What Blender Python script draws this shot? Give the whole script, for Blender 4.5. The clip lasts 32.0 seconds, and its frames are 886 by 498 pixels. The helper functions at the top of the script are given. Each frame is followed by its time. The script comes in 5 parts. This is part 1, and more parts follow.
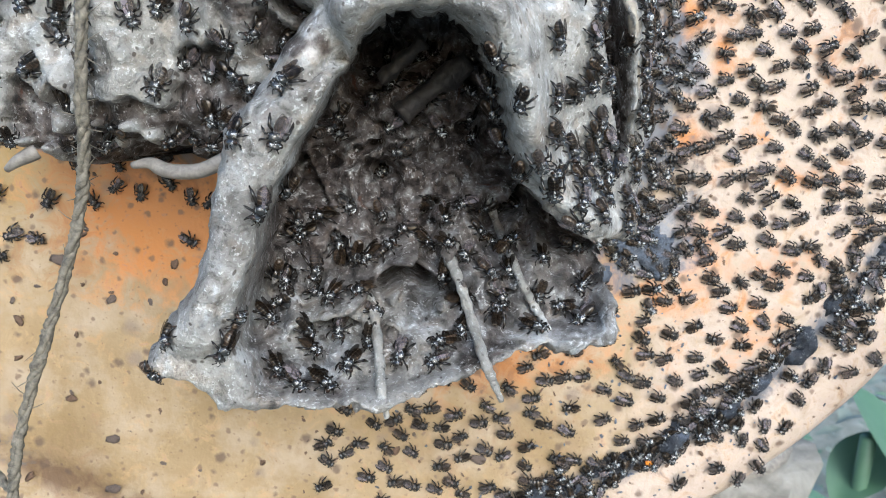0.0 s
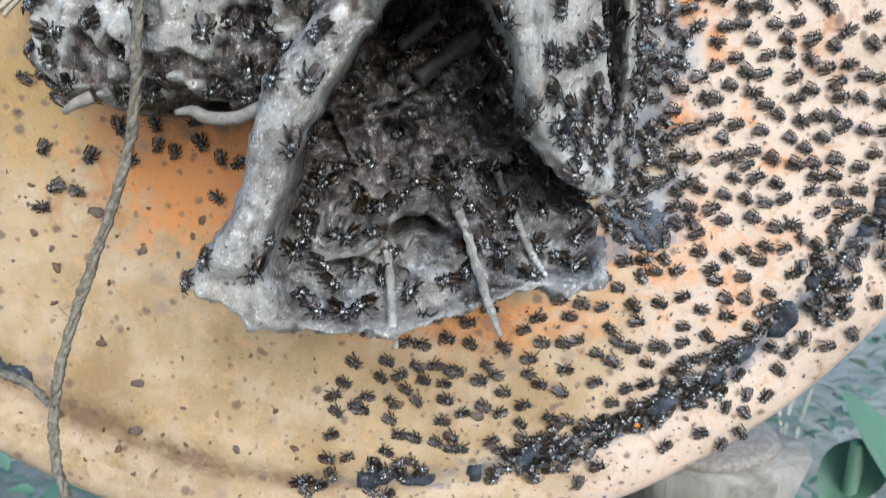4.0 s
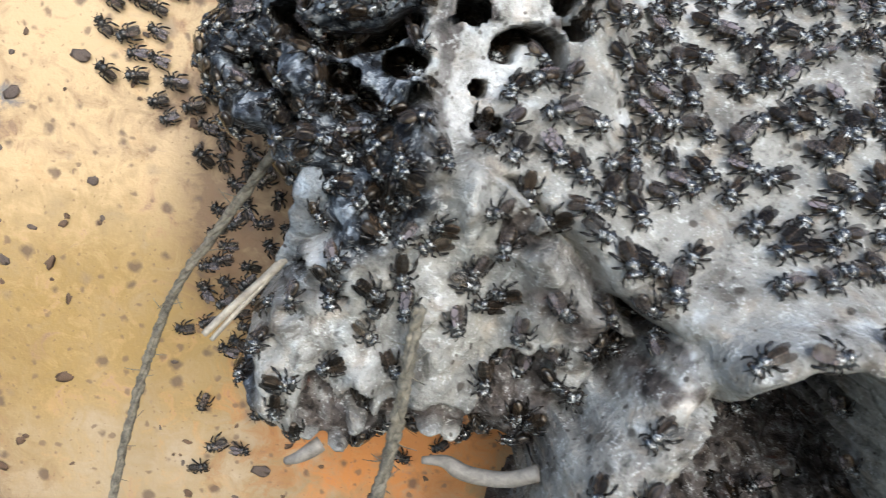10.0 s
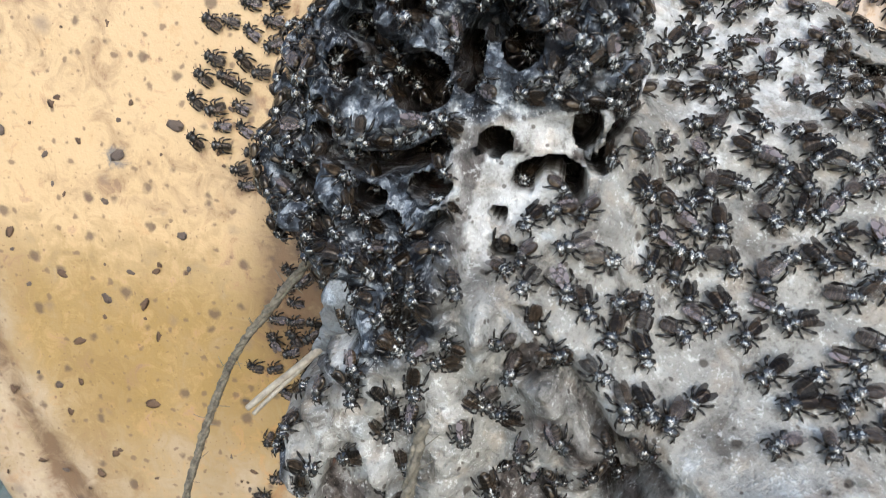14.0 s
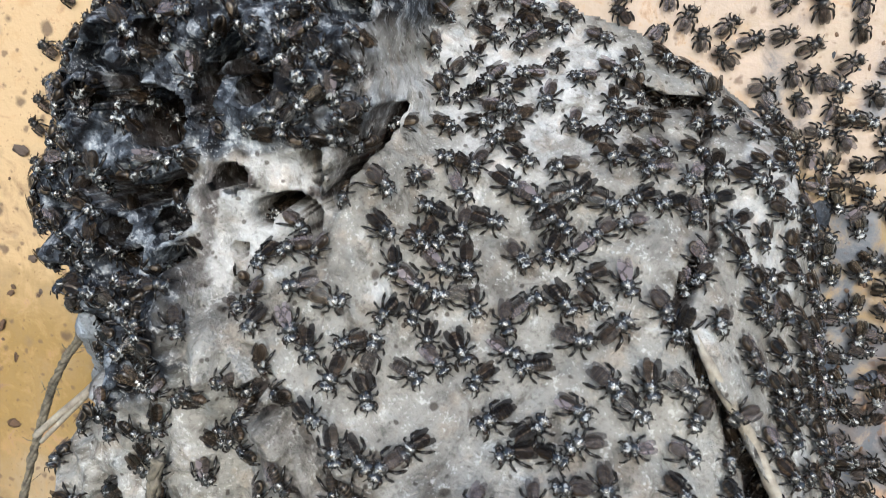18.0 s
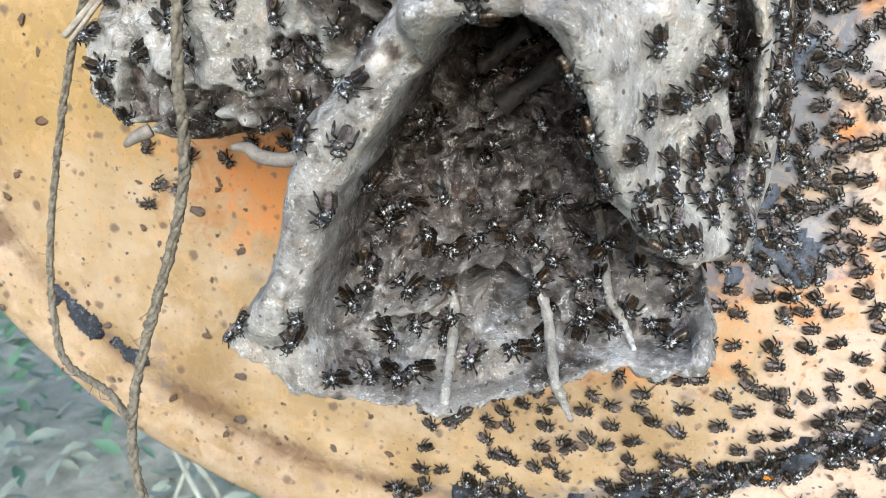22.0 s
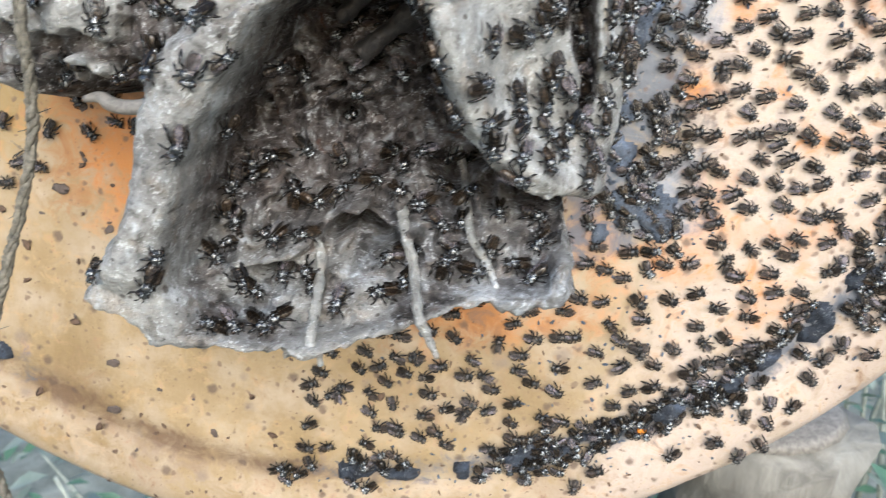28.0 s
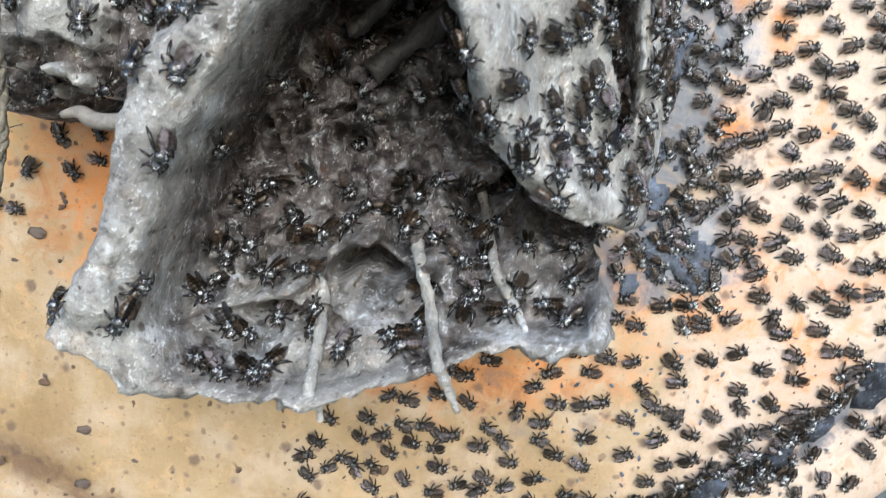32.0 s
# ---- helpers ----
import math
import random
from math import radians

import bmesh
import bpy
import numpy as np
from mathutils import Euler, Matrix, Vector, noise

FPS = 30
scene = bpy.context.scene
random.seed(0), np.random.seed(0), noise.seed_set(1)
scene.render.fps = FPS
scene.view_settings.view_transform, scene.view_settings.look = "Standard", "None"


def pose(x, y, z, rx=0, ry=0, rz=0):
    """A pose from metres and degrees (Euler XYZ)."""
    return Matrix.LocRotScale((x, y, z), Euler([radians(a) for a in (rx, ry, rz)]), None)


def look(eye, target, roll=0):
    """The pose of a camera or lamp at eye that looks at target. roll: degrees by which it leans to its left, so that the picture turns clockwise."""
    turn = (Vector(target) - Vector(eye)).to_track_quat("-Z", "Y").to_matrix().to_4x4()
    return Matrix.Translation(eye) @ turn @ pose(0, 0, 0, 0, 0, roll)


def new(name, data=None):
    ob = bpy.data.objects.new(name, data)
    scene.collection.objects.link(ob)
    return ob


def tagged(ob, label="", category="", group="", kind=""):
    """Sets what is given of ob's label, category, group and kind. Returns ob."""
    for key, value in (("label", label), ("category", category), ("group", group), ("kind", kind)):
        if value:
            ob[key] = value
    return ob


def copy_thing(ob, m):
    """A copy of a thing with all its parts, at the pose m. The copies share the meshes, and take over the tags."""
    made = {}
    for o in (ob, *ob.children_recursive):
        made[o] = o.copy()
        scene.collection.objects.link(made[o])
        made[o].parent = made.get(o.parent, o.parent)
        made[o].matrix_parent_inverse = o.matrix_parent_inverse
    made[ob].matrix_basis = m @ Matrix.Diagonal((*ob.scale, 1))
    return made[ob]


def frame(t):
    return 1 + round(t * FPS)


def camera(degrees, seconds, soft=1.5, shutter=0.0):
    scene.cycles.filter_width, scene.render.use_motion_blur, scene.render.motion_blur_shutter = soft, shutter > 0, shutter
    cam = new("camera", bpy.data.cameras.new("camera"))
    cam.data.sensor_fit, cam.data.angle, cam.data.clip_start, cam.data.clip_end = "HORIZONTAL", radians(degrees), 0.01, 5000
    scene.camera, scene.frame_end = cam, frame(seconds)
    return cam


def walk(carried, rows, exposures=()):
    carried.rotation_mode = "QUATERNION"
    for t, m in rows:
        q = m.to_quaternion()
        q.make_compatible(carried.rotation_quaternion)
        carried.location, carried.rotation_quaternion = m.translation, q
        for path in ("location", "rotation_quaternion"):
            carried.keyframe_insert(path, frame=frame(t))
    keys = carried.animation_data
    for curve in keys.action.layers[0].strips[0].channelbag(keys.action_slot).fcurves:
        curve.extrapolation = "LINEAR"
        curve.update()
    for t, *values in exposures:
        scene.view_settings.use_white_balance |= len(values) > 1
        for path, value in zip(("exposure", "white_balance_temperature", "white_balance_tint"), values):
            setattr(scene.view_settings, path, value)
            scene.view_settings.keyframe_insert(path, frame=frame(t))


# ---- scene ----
import collections
cam = camera(60.0, 32.0, soft=0.65, shutter=0.4)
cam.data.dof.use_dof, cam.data.dof.focus_distance, cam.data.dof.aperture_fstop = True, 0.106, 60.0
METRES, EYE, TILT, LEAN, TURN = 0.4, 1.2, -13.15, 0.0, -3.61
ROWS = [
    (0.0, 0.0, 0.0, 0.0, 0.0, 0.0, -0.0),
    (0.5, -0.0079, 0.0045, -0.0025, -0.4, 0.41, -0.03),
    (1.0, -0.0223, 0.0088, -0.022, -0.35, -0.04, -0.43),
    (1.5, -0.0256, 0.007, -0.023, 0.04, 0.13, -0.28),
    (2.0, -0.0173, -0.0008, -0.0334, -0.24, -0.14, -0.67),
    (2.5, -0.0185, -0.0073, -0.0504, 0.04, -0.4, -1.24),
    (3.0, -0.0157, -0.0194, -0.0418, 0.44, 0.91, -2.09),
    (3.5, -0.0094, -0.0292, -0.039, 0.1, 1.07, -1.95),
    (4.0, -0.0008, -0.0287, -0.0264, 0.34, 1.21, -1.87),
    (4.5, 0.0, -0.0323, 0.0029, -0.03, 1.97, -2.42),
    (6.5, -0.0174, -0.0667, 0.0201, -0.39, 3.43, -1.34),
    (7.0, -0.0245, -0.0641, 0.0253, 0.3, 3.41, -1.34),
    (7.5, -0.0253, -0.0539, 0.0075, -0.54, 2.84, -1.38),
    (8.0, -0.0239, -0.0327, 0.0131, -1.35, 2.43, -1.0),
    (8.5, -0.0221, -0.0072, 0.0351, -2.28, 2.7, -0.59),
    (9.0, -0.0393, -0.0021, 0.0668, -2.79, 0.02, -1.05),
    (9.5, -0.0781, 0.0157, 0.0838, -0.71, 0.71, -1.51),
    (10.0, -0.098, 0.0255, 0.0916, 1.22, 0.71, -2.43),
    (10.5, -0.1064, 0.0337, 0.0936, 3.64, 0.19, -2.66),
    (11.0, -0.0991, 0.0395, 0.098, 4.74, -0.24, -2.42),
    (11.5, -0.0986, 0.0377, 0.1037, 6.71, -0.44, -2.72),
    (12.0, -0.088, 0.0337, 0.1098, 7.55, -0.55, -3.07),
    (12.5, -0.089, 0.0266, 0.1142, 7.82, -0.42, -4.73),
    (13.0, -0.0897, 0.0069, 0.1206, 8.33, -0.95, -4.96),
    (13.5, -0.0746, 0.0071, 0.1254, 10.2, -2.2, -6.35),
    (14.0, -0.0657, 0.0178, 0.1357, 11.46, -2.03, -6.25),
    (14.5, -0.0606, 0.0124, 0.143, 12.13, -1.59, -6.54),
    (16.5, -0.0331, 0.0058, 0.1379, 14.01, -1.23, -6.25),
    (17.0, -0.0244, 0.019, 0.1427, 14.2, -1.36, -6.32),
    (17.5, -0.0055, 0.0299, 0.1574, 14.33, -1.07, -6.57),
    (18.0, 0.0151, 0.0402, 0.1535, 14.3, -1.75, -6.83),
    (18.5, 0.0126, 0.0219, 0.1451, 13.74, -3.59, -6.94),
    (19.0, 0.0282, 0.0134, 0.1274, 13.43, -5.18, -6.03),
    (19.5, 0.038, 0.012, 0.1025, 14.19, -5.51, -5.37),
    (20.0, 0.0371, 0.0187, 0.0833, 14.93, -5.72, -5.14),
    (20.5, 0.0294, 0.0282, 0.069, 14.76, -6.16, -4.7),
    (21.0, 0.0325, 0.0262, 0.0503, 14.72, -6.33, -3.88),
    (21.5, 0.0336, 0.018, 0.0353, 14.62, -6.6, -4.11),
    (22.0, 0.0356, 0.0159, 0.0308, 14.6, -6.81, -4.04),
    (22.5, 0.0455, 0.0195, 0.027, 14.34, -6.83, -4.16),
    (23.0, 0.0512, 0.0177, 0.0288, 13.68, -6.2, -3.67),
    (23.5, 0.0443, 0.0179, 0.0189, 13.71, -6.41, -3.49),
    (24.0, 0.0294, 0.0195, 0.0126, 14.01, -5.77, -3.88),
    (24.5, 0.0283, 0.0246, 0.0142, 13.53, -5.1, -4.16),
    (26.5, 0.0323, 0.0262, 0.0011, 9.71, -4.03, -3.03),
    (27.0, 0.0385, 0.025, -0.003, 8.34, -4.08, -3.03),
    (27.5, 0.0414, 0.0186, -0.0003, 7.94, -4.35, -3.44),
    (28.0, 0.0531, 0.0136, 0.0033, 7.54, -4.33, -2.91),
    (28.5, 0.0808, 0.0136, 0.0155, 6.94, -4.29, -2.4),
    (29.0, 0.0772, 0.0093, 0.0174, 8.69, -5.02, -3.39),
    (29.5, 0.0617, -0.002, 0.0153, 11.29, -5.67, -2.56),
    (30.0, 0.0535, 0.0048, -0.006, 11.45, -5.72, -3.12),
    (30.5, 0.0487, 0.0165, -0.0235, 10.43, -4.53, -3.32),
    (31.0, 0.0411, 0.0327, -0.0311, 8.97, -2.72, -2.88),
    (31.5, 0.041, 0.0458, -0.0262, 8.48, 0.63, -2.4),
    (32.0, 0.0417, 0.0458, -0.0148, 7.15, 2.19, -3.34),
]
walk(cam, [(t, pose(0, 0, EYE, TILT, LEAN, TURN) @ pose(METRES * x, METRES * y, METRES * z, 90 + pitch, roll, yaw)) for t, x, y, z, yaw, pitch, roll in ROWS],
     [(0.0, 0.67, 5480, 5), (1.5, 0.70, 5480, 5), (3.0, 0.60, 5460, 5), (4.5, 0.58, 5440, 5), (7.0, 0.64, 5460, 5), (9.5, 0.60, 5640, 5), (11.0, 0.46, 5800, 3), (12.5, 0.52, 5720, 5), (14.0, 0.43, 5740, 5), (18.0, 0.34, 5830, 5), (20.5, 0.74, 5850, 4), (23.0, 0.82, 5750, 5), (27.0, 0.80, 5680, 5), (28.0, 0.74, 5660, 5), (29.0, 0.52, 5660, 6), (30.5, 0.68, 5690, 6), (32.0, 0.79, 5540, 5)])

# ---- world and light: bright open shade under a clouded sky ----
world = bpy.data.worlds.new("sky")
scene.world = world
world.use_nodes = True
wn = world.node_tree.nodes
sky = wn.new("ShaderNodeTexSky")
sky.sky_type = "NISHITA"
sky.sun_disc = False
sky.sun_elevation, sky.sun_rotation = radians(28), radians(165)
sky.dust_density = 3.0
world.node_tree.links.new(sky.outputs["Color"], wn["Background"].inputs["Color"])
wn["Background"].inputs["Strength"].default_value = 0.19
sun = new("sun", bpy.data.lights.new("sun", "SUN"))
sun.data.energy, sun.data.angle, sun.data.color = 1.17, radians(24), (0.93, 0.96, 1.0)
sun.matrix_world = look((0.28, -1.42, 2.06), (0, 0.14, 1.2))

# ---- numpy helpers ----
FACE = 0.145          # y of the lid's flat face
LX, LZ = -0.0075, 1.233   # the lid's centre
R_IN, R_OUT = 0.131, 0.147


def vnoise(x, z, size, seed=0):
    """Smooth value noise, -1 to 1, with features of that size in metres."""
    tab = np.random.RandomState(seed).rand(64, 64) * 2 - 1
    u, v = np.asarray(x) / size + 400.3, np.asarray(z) / size + 400.7
    i, j = np.floor(u).astype(int), np.floor(v).astype(int)
    a, b = u - i, v - j
    a, b = a * a * (3 - 2 * a), b * b * (3 - 2 * b)
    i0, i1, j0, j1 = i % 64, (i + 1) % 64, j % 64, (j + 1) % 64
    return (tab[i0, j0] * (1 - a) + tab[i1, j0] * a) * (1 - b) + (tab[i0, j1] * (1 - a) + tab[i1, j1] * a) * b


def fbm(x, z, size, seed=0, octaves=3):
    return sum(vnoise(x, z, size / 2 ** k, seed + 7 * k) / 2 ** k for k in range(octaves))


def line_distance(x, z, line):
    d = np.full(np.shape(x), 9.0)
    for (ax, az), (bx, bz) in zip(line, line[1:]):
        ux, uz = bx - ax, bz - az
        k = np.clip(((x - ax) * ux + (z - az) * uz) / (ux * ux + uz * uz), 0, 1)
        d = np.minimum(d, np.hypot(x - ax - k * ux, z - az - k * uz))
    return d


def inset(x, z, poly):
    """Distance to a polygon's outline, positive inside."""
    ins = np.zeros(np.shape(x), bool)
    for (ax, az), (bx, bz) in zip(poly, poly[1:] + poly[:1]):
        if az != bz:
            ins ^= ((az > z) != (bz > z)) & (x < (bx - ax) * (z - az) / (bz - az) + ax)
    return np.where(ins, 1, -1) * line_distance(x, z, poly + poly[:1])


def step(a, b, v):
    k = np.clip((v - a) / (b - a), 0, 1)
    return k * k * (3 - 2 * k)


# ---- the nest's relief: its height over the lid's face ----
LOBE = [(-0.0222, 1.1885), (-0.0270, 1.1893), (-0.0330, 1.1878), (-0.0405, 1.1880), (-0.0440, 1.1872), (-0.0520, 1.1875), (-0.0590, 1.1885), (-0.0612, 1.1935),
        (-0.0600, 1.1990), (-0.0575, 1.2040), (-0.0550, 1.2085), (-0.0528, 1.2130), (-0.0525, 1.2180), (-0.0560, 1.2230), (-0.0625, 1.2270), (-0.0665, 1.2320), (-0.0660, 1.2400), (-0.0635, 1.2480),
        (-0.0600, 1.2540), (-0.0540, 1.2600), (-0.0460, 1.2650), (-0.0300, 1.2680), (-0.0170, 1.2680), (-0.0100, 1.2400), (-0.0100, 1.2050), (-0.0150, 1.1950)]
PLATE = [(-0.0085, 1.2068), (-0.0120, 1.2085), (-0.0160, 1.2110), (-0.0195, 1.2145), (-0.0250, 1.2195), (-0.0310, 1.2245), (-0.0350, 1.2300), (-0.0330, 1.2400), (-0.0215, 1.2385), (-0.0190, 1.2420),
         (-0.0165, 1.2490), (-0.0180, 1.2600), (-0.0120, 1.2665), (0.0000, 1.2640), (0.0110, 1.2600), (0.0220, 1.2555), (0.0305, 1.2485), (0.0350, 1.2390), (0.0385, 1.2240), (0.0412, 1.2080),
         (0.0405, 1.1950), (0.0385, 1.1850), (0.0366, 1.1795), (0.0362, 1.1755), (0.0340, 1.1745), (0.0262, 1.1766), (0.0203, 1.1806), (0.0168, 1.1850), (0.0150, 1.1905), (0.0100, 1.1950), (-0.0060, 1.1980)]
SEAM = [(-0.0340, 1.2280), (-0.0310, 1.2245), (-0.0250, 1.2195), (-0.0195, 1.2145), (-0.0160, 1.2110), (-0.0120, 1.2085), (-0.0085, 1.2068)]
CRACK = [(0.0110, 1.2530), (0.0160, 1.2512), (0.0207, 1.2515), (0.0203, 1.2460), (0.0210, 1.2420), (0.0220, 1.2370), (0.0192, 1.2330), (0.0182, 1.2300), (0.0200, 1.2270), (0.0222, 1.2230), (0.0250, 1.2190), (0.0270, 1.2155), (0.0288, 1.2110), (0.0303, 1.2040), (0.0322, 1.1970), (0.0332, 1.1910), (0.0332, 1.1870)]
FUNNEL = [(-0.0120, 1.1990), (-0.0180, 1.1965), (-0.0215, 1.1920), (-0.0228, 1.1843), (-0.0254, 1.1745), (-0.0334, 1.1632), (-0.0324, 1.1610), (-0.0266, 1.1602), (-0.0240, 1.1548), (-0.0141, 1.1560),
          (-0.0087, 1.1549), (0.0021, 1.1562), (0.0121, 1.1590), (0.0190, 1.1612), (0.0250, 1.1600), (0.0335, 1.1615), (0.0312, 1.1680), (0.0318, 1.1740), (0.0200, 1.1900), (0.0050, 1.2080)]
CAVITY = [(-0.0215, 1.1650), (-0.0190, 1.1740), (-0.0158, 1.1825), (-0.0118, 1.1910), (-0.0070, 1.1985), (-0.0030, 1.2040), (0.0012, 1.2066), (0.0060, 1.2068), (0.0100, 1.2045), (0.0130, 1.1990),
          (0.0147, 1.1905), (0.0162, 1.1858), (0.0195, 1.1815), (0.0256, 1.1774), (0.0318, 1.1752), (0.0312, 1.1690), (0.0290, 1.1640), (0.0205, 1.1630), (0.0020, 1.1580), (-0.0080, 1.1570), (-0.0180, 1.1590)]
RIM = [(-0.0250, 1.1690), (-0.0212, 1.1775), (-0.0182, 1.1860), (-0.0148, 1.1935), (-0.0100, 1.2010), (-0.0055, 1.2065), (0.0005, 1.2093), (0.0065, 1.2093), (0.0115, 1.2065), (0.0148, 1.2010), (0.0168, 1.1930), (0.0188, 1.1872), (0.0225, 1.1830), (0.0280, 1.1792), (0.0340, 1.1768)]
PATCH = [(-0.0360, 1.2425), (-0.0305, 1.2450), (-0.0245, 1.2430), (-0.0215, 1.2395), (-0.0225, 1.2345), (-0.0290, 1.2335), (-0.0315, 1.2285), (-0.0335, 1.2270), (-0.0345, 1.2330), (-0.0355, 1.2380)]
# holes: across, up, half width, half height
HOLES = [(-0.0320, 1.2410, 0.0018, 0.0014), (-0.0220, 1.2432, 0.0013, 0.0022), (-0.0203, 1.2395, 0.0012, 0.0013), (-0.0312, 1.2326, 0.0008, 0.0008), (-0.0300, 1.2285, 0.0015, 0.0010), (-0.0410, 1.2470, 0.0030, 0.0030),
         (-0.0358, 1.2497, 0.0016, 0.0032), (-0.0530, 1.2402, 0.0017, 0.0011), (-0.0395, 1.2350, 0.0022, 0.0014), (-0.0465, 1.2330, 0.0020, 0.0015), (-0.0300, 1.2520, 0.0020, 0.0026), (-0.0500, 1.2480, 0.0016, 0.0020),
         (-0.0510, 1.2120, 0.0009, 0.0009), (-0.0430, 1.2560, 0.0022, 0.0018), (-0.0560, 1.2330, 0.0016, 0.0012)]
SLITS = [[(-0.0520, 1.2385), (-0.0470, 1.2372), (-0.0420, 1.2378), (-0.0390, 1.2395)], [(-0.0160, 1.2495), (-0.0172, 1.2460), (-0.0192, 1.2420), (-0.0207, 1.2385)]]


def relief(x, z):
    """Height over the lid's face, and the shares of dark resin crust, dark inner wall with painted recess shade, and
    pale wax.
    """
    x, z = np.asarray(x, float), np.asarray(z, float)
    wx, wz = x + 0.0005 * fbm(x, z, 0.005, 3), z + 0.0005 * fbm(x, z, 0.005, 4)

    def dome(d, wide, cliff):
        e = np.clip(d / wide, 0, 1)
        return np.where(d > 0, cliff + (1 - cliff) * np.sqrt(1 - (1 - e) ** 2), 0)

    # left lobe, with the lumpy crust at its top
    edge = np.interp(z, [1.205, 1.212, 1.220, 1.235, 1.2425, 1.2455, 1.258], [-0.0520, -0.0455, -0.0350, -0.0350, -0.0340, -0.0195, -0.0170])
    crust = step(-0.0022, 0.0022, edge - x + 0.0030 * fbm(x, z, 0.007, 9)) * step(1.211, 1.219, z + 0.008 * step(-0.040, -0.050, x) + 0.004 * fbm(x, z, 0.010, 10))
    low = 0.0405 - 0.004 * step(1.215, 1.262, z) - 0.010 * step(1.254, 1.268, z) - 0.010 * step(-0.050, -0.066, x) + 0.0016 * fbm(x, z, 0.014, 1) + 0.0006 * fbm(x, z, 0.0045, 2)
    ridge = 1 - np.abs(fbm(x, z, 0.0085, 5, 3))
    low = low + crust * (0.0022 * (ridge - 0.6) + 0.0024 * fbm(x, z, 0.0040, 8, 3) - 0.009 * step(0.34, 0.50, fbm(x, z, 0.0062, 22)))
    pits = step(0.33, 0.46, fbm(x, z, 0.0075, 61) + 0.25 * vnoise(x, z, 0.002, 62))
    low = low + (1 - crust) * (0.0010 * np.abs(vnoise(x, z, 0.0042, 63)) + 0.0006 * vnoise(x, z, 0.0014, 64) + 0.0016 * vnoise(x, z * 0.35, 0.0026, 77) - 0.0040 * pits)
    lx, lz = x + 0.0016 * fbm(x, z, 0.0035, 65), z + 0.0016 * fbm(x, z, 0.0035, 66)
    low = low + (0.0055 + 0.0015 * step(1.211, 1.222, z)) * step(-0.011, -0.001, inset(wx, wz, PLATE)) * step(1.235, 1.222, z)
    h = np.maximum(low * dome(inset(lx, lz, LOBE), 0.006, 0.45), 0)
    seam = line_distance(wx, wz, SEAM)
    h = h - (h > 0.01) * 0.006 * np.exp(-(seam / 0.0020) ** 2) * step(1.224, 1.213, z)
    # upper sheet: high over the mouth, falling to the lid at its top and its far side
    d = inset(wx, wz, PLATE)
    up = np.interp(z, [1.172, 1.186, 1.196, 1.207, 1.212, 1.220, 1.226, 1.234, 1.243, 1.250, 1.256, 1.262, 1.269], [0.0380, 0.0430, 0.0475, 0.0500, 0.0470, 0.0400, 0.0350, 0.0300, 0.0240, 0.0150, 0.0100, 0.0065, 0.0035])
    up = up + step(-0.008, -0.021, x) * np.interp(z, [1.205, 1.215, 1.230, 1.245, 1.253, 1.262], [0.002, 0.004, 0.007, 0.011, 0.016, 0.010])
    up = up + 0.0040 * np.exp(-((x - 0.022) / 0.008) ** 2) * step(1.216, 1.225, z) * step(1.242, 1.234, z)
    up = up - np.interp(x, [0.012, 0.020, 0.028, 0.034, 0.038, 0.042], [0, 0.0035, 0.0090, 0.0140, 0.0210, 0.0300]) * np.interp(z, [1.172, 1.182, 1.20, 1.235, 1.245], [0.15, 0.55, 1.0, 1.0, 0.35])
    up = up + 0.0008 * fbm(x, z, 0.016, 11) + 0.0004 * fbm(x, z, 0.005, 12) + 0.0012 * step(0.25, 0.55, fbm(x, z, 0.005, 67)) * step(1.236, 1.246, z)
    up = up + 0.0080 * np.exp(-(line_distance(x, z, RIM[4:]) / 0.0038) ** 2) * step(0.036, 0.026, x)
    groove = line_distance(x, z, [(-0.0080, 1.2083), (-0.0030, 1.2112), (0.0040, 1.2117), (0.0090, 1.2100)])
    up = up - 0.0012 * np.exp(-(groove / 0.0007) ** 2)
    lobed = step(-0.001, 0.003, inset(lx, lz, LOBE)) * step(1.218, 1.224, z)
    rounded = np.where(z < 1.196, dome(d, 0.0022, 0.93), dome(d, 0.0035, 0.72) * step(1.252, 1.240, z) + dome(d, 0.012, 0.1) * step(1.240, 1.252, z))
    top = np.maximum(up, 0.0030) * np.maximum(rounded, lobed * (d > 0))
    crack = line_distance(wx, wz, CRACK)
    half = np.interp(z, [1.186, 1.190, 1.196, 1.206, 1.217, 1.228, 1.233, 1.238, 1.243, 1.247, 1.2505, 1.254], [0.0006, 0.0010, 0.0017, 0.0018, 0.0009, 0.0005, 0.0009, 0.0003, 0.0002, 0.0006, 0.0010, 0.0009])
    strip = step(0.0030, 0.0006, np.abs(crack - half - 0.0010)) * step(1.190, 1.197, z) * step(1.233, 1.226, z) * (x > np.interp(z, [1.187, 1.197, 1.211, 1.223, 1.230], [0.0332, 0.0322, 0.0288, 0.0222, 0.0182]))
    top = top + (d > 0.001) * (0.0022 * strip - np.minimum(np.interp(z, [1.190, 1.210, 1.219, 1.236, 1.246, 1.250], [0.007, 0.007, 0.004, 0.003, 0.003, 0.008]), 0.8 * top) * step(1.25, 0.75, crack / half))
    h = np.where(d > 0, np.maximum(top, h * step(0.003, 0, d)), h)
    # funnel wall and lower lip
    fd = inset(wx + 0.0007 * fbm(x, z, 0.0022, 27), wz + 0.0009 * fbm(x, z, 0.0022, 28), FUNNEL)
    wall = 0.0520 - 0.008 * step(-0.005, 0.030, x) + 0.0008 * fbm(x, z, 0.010, 14) + 0.0004 * fbm(x, z, 0.003, 15)
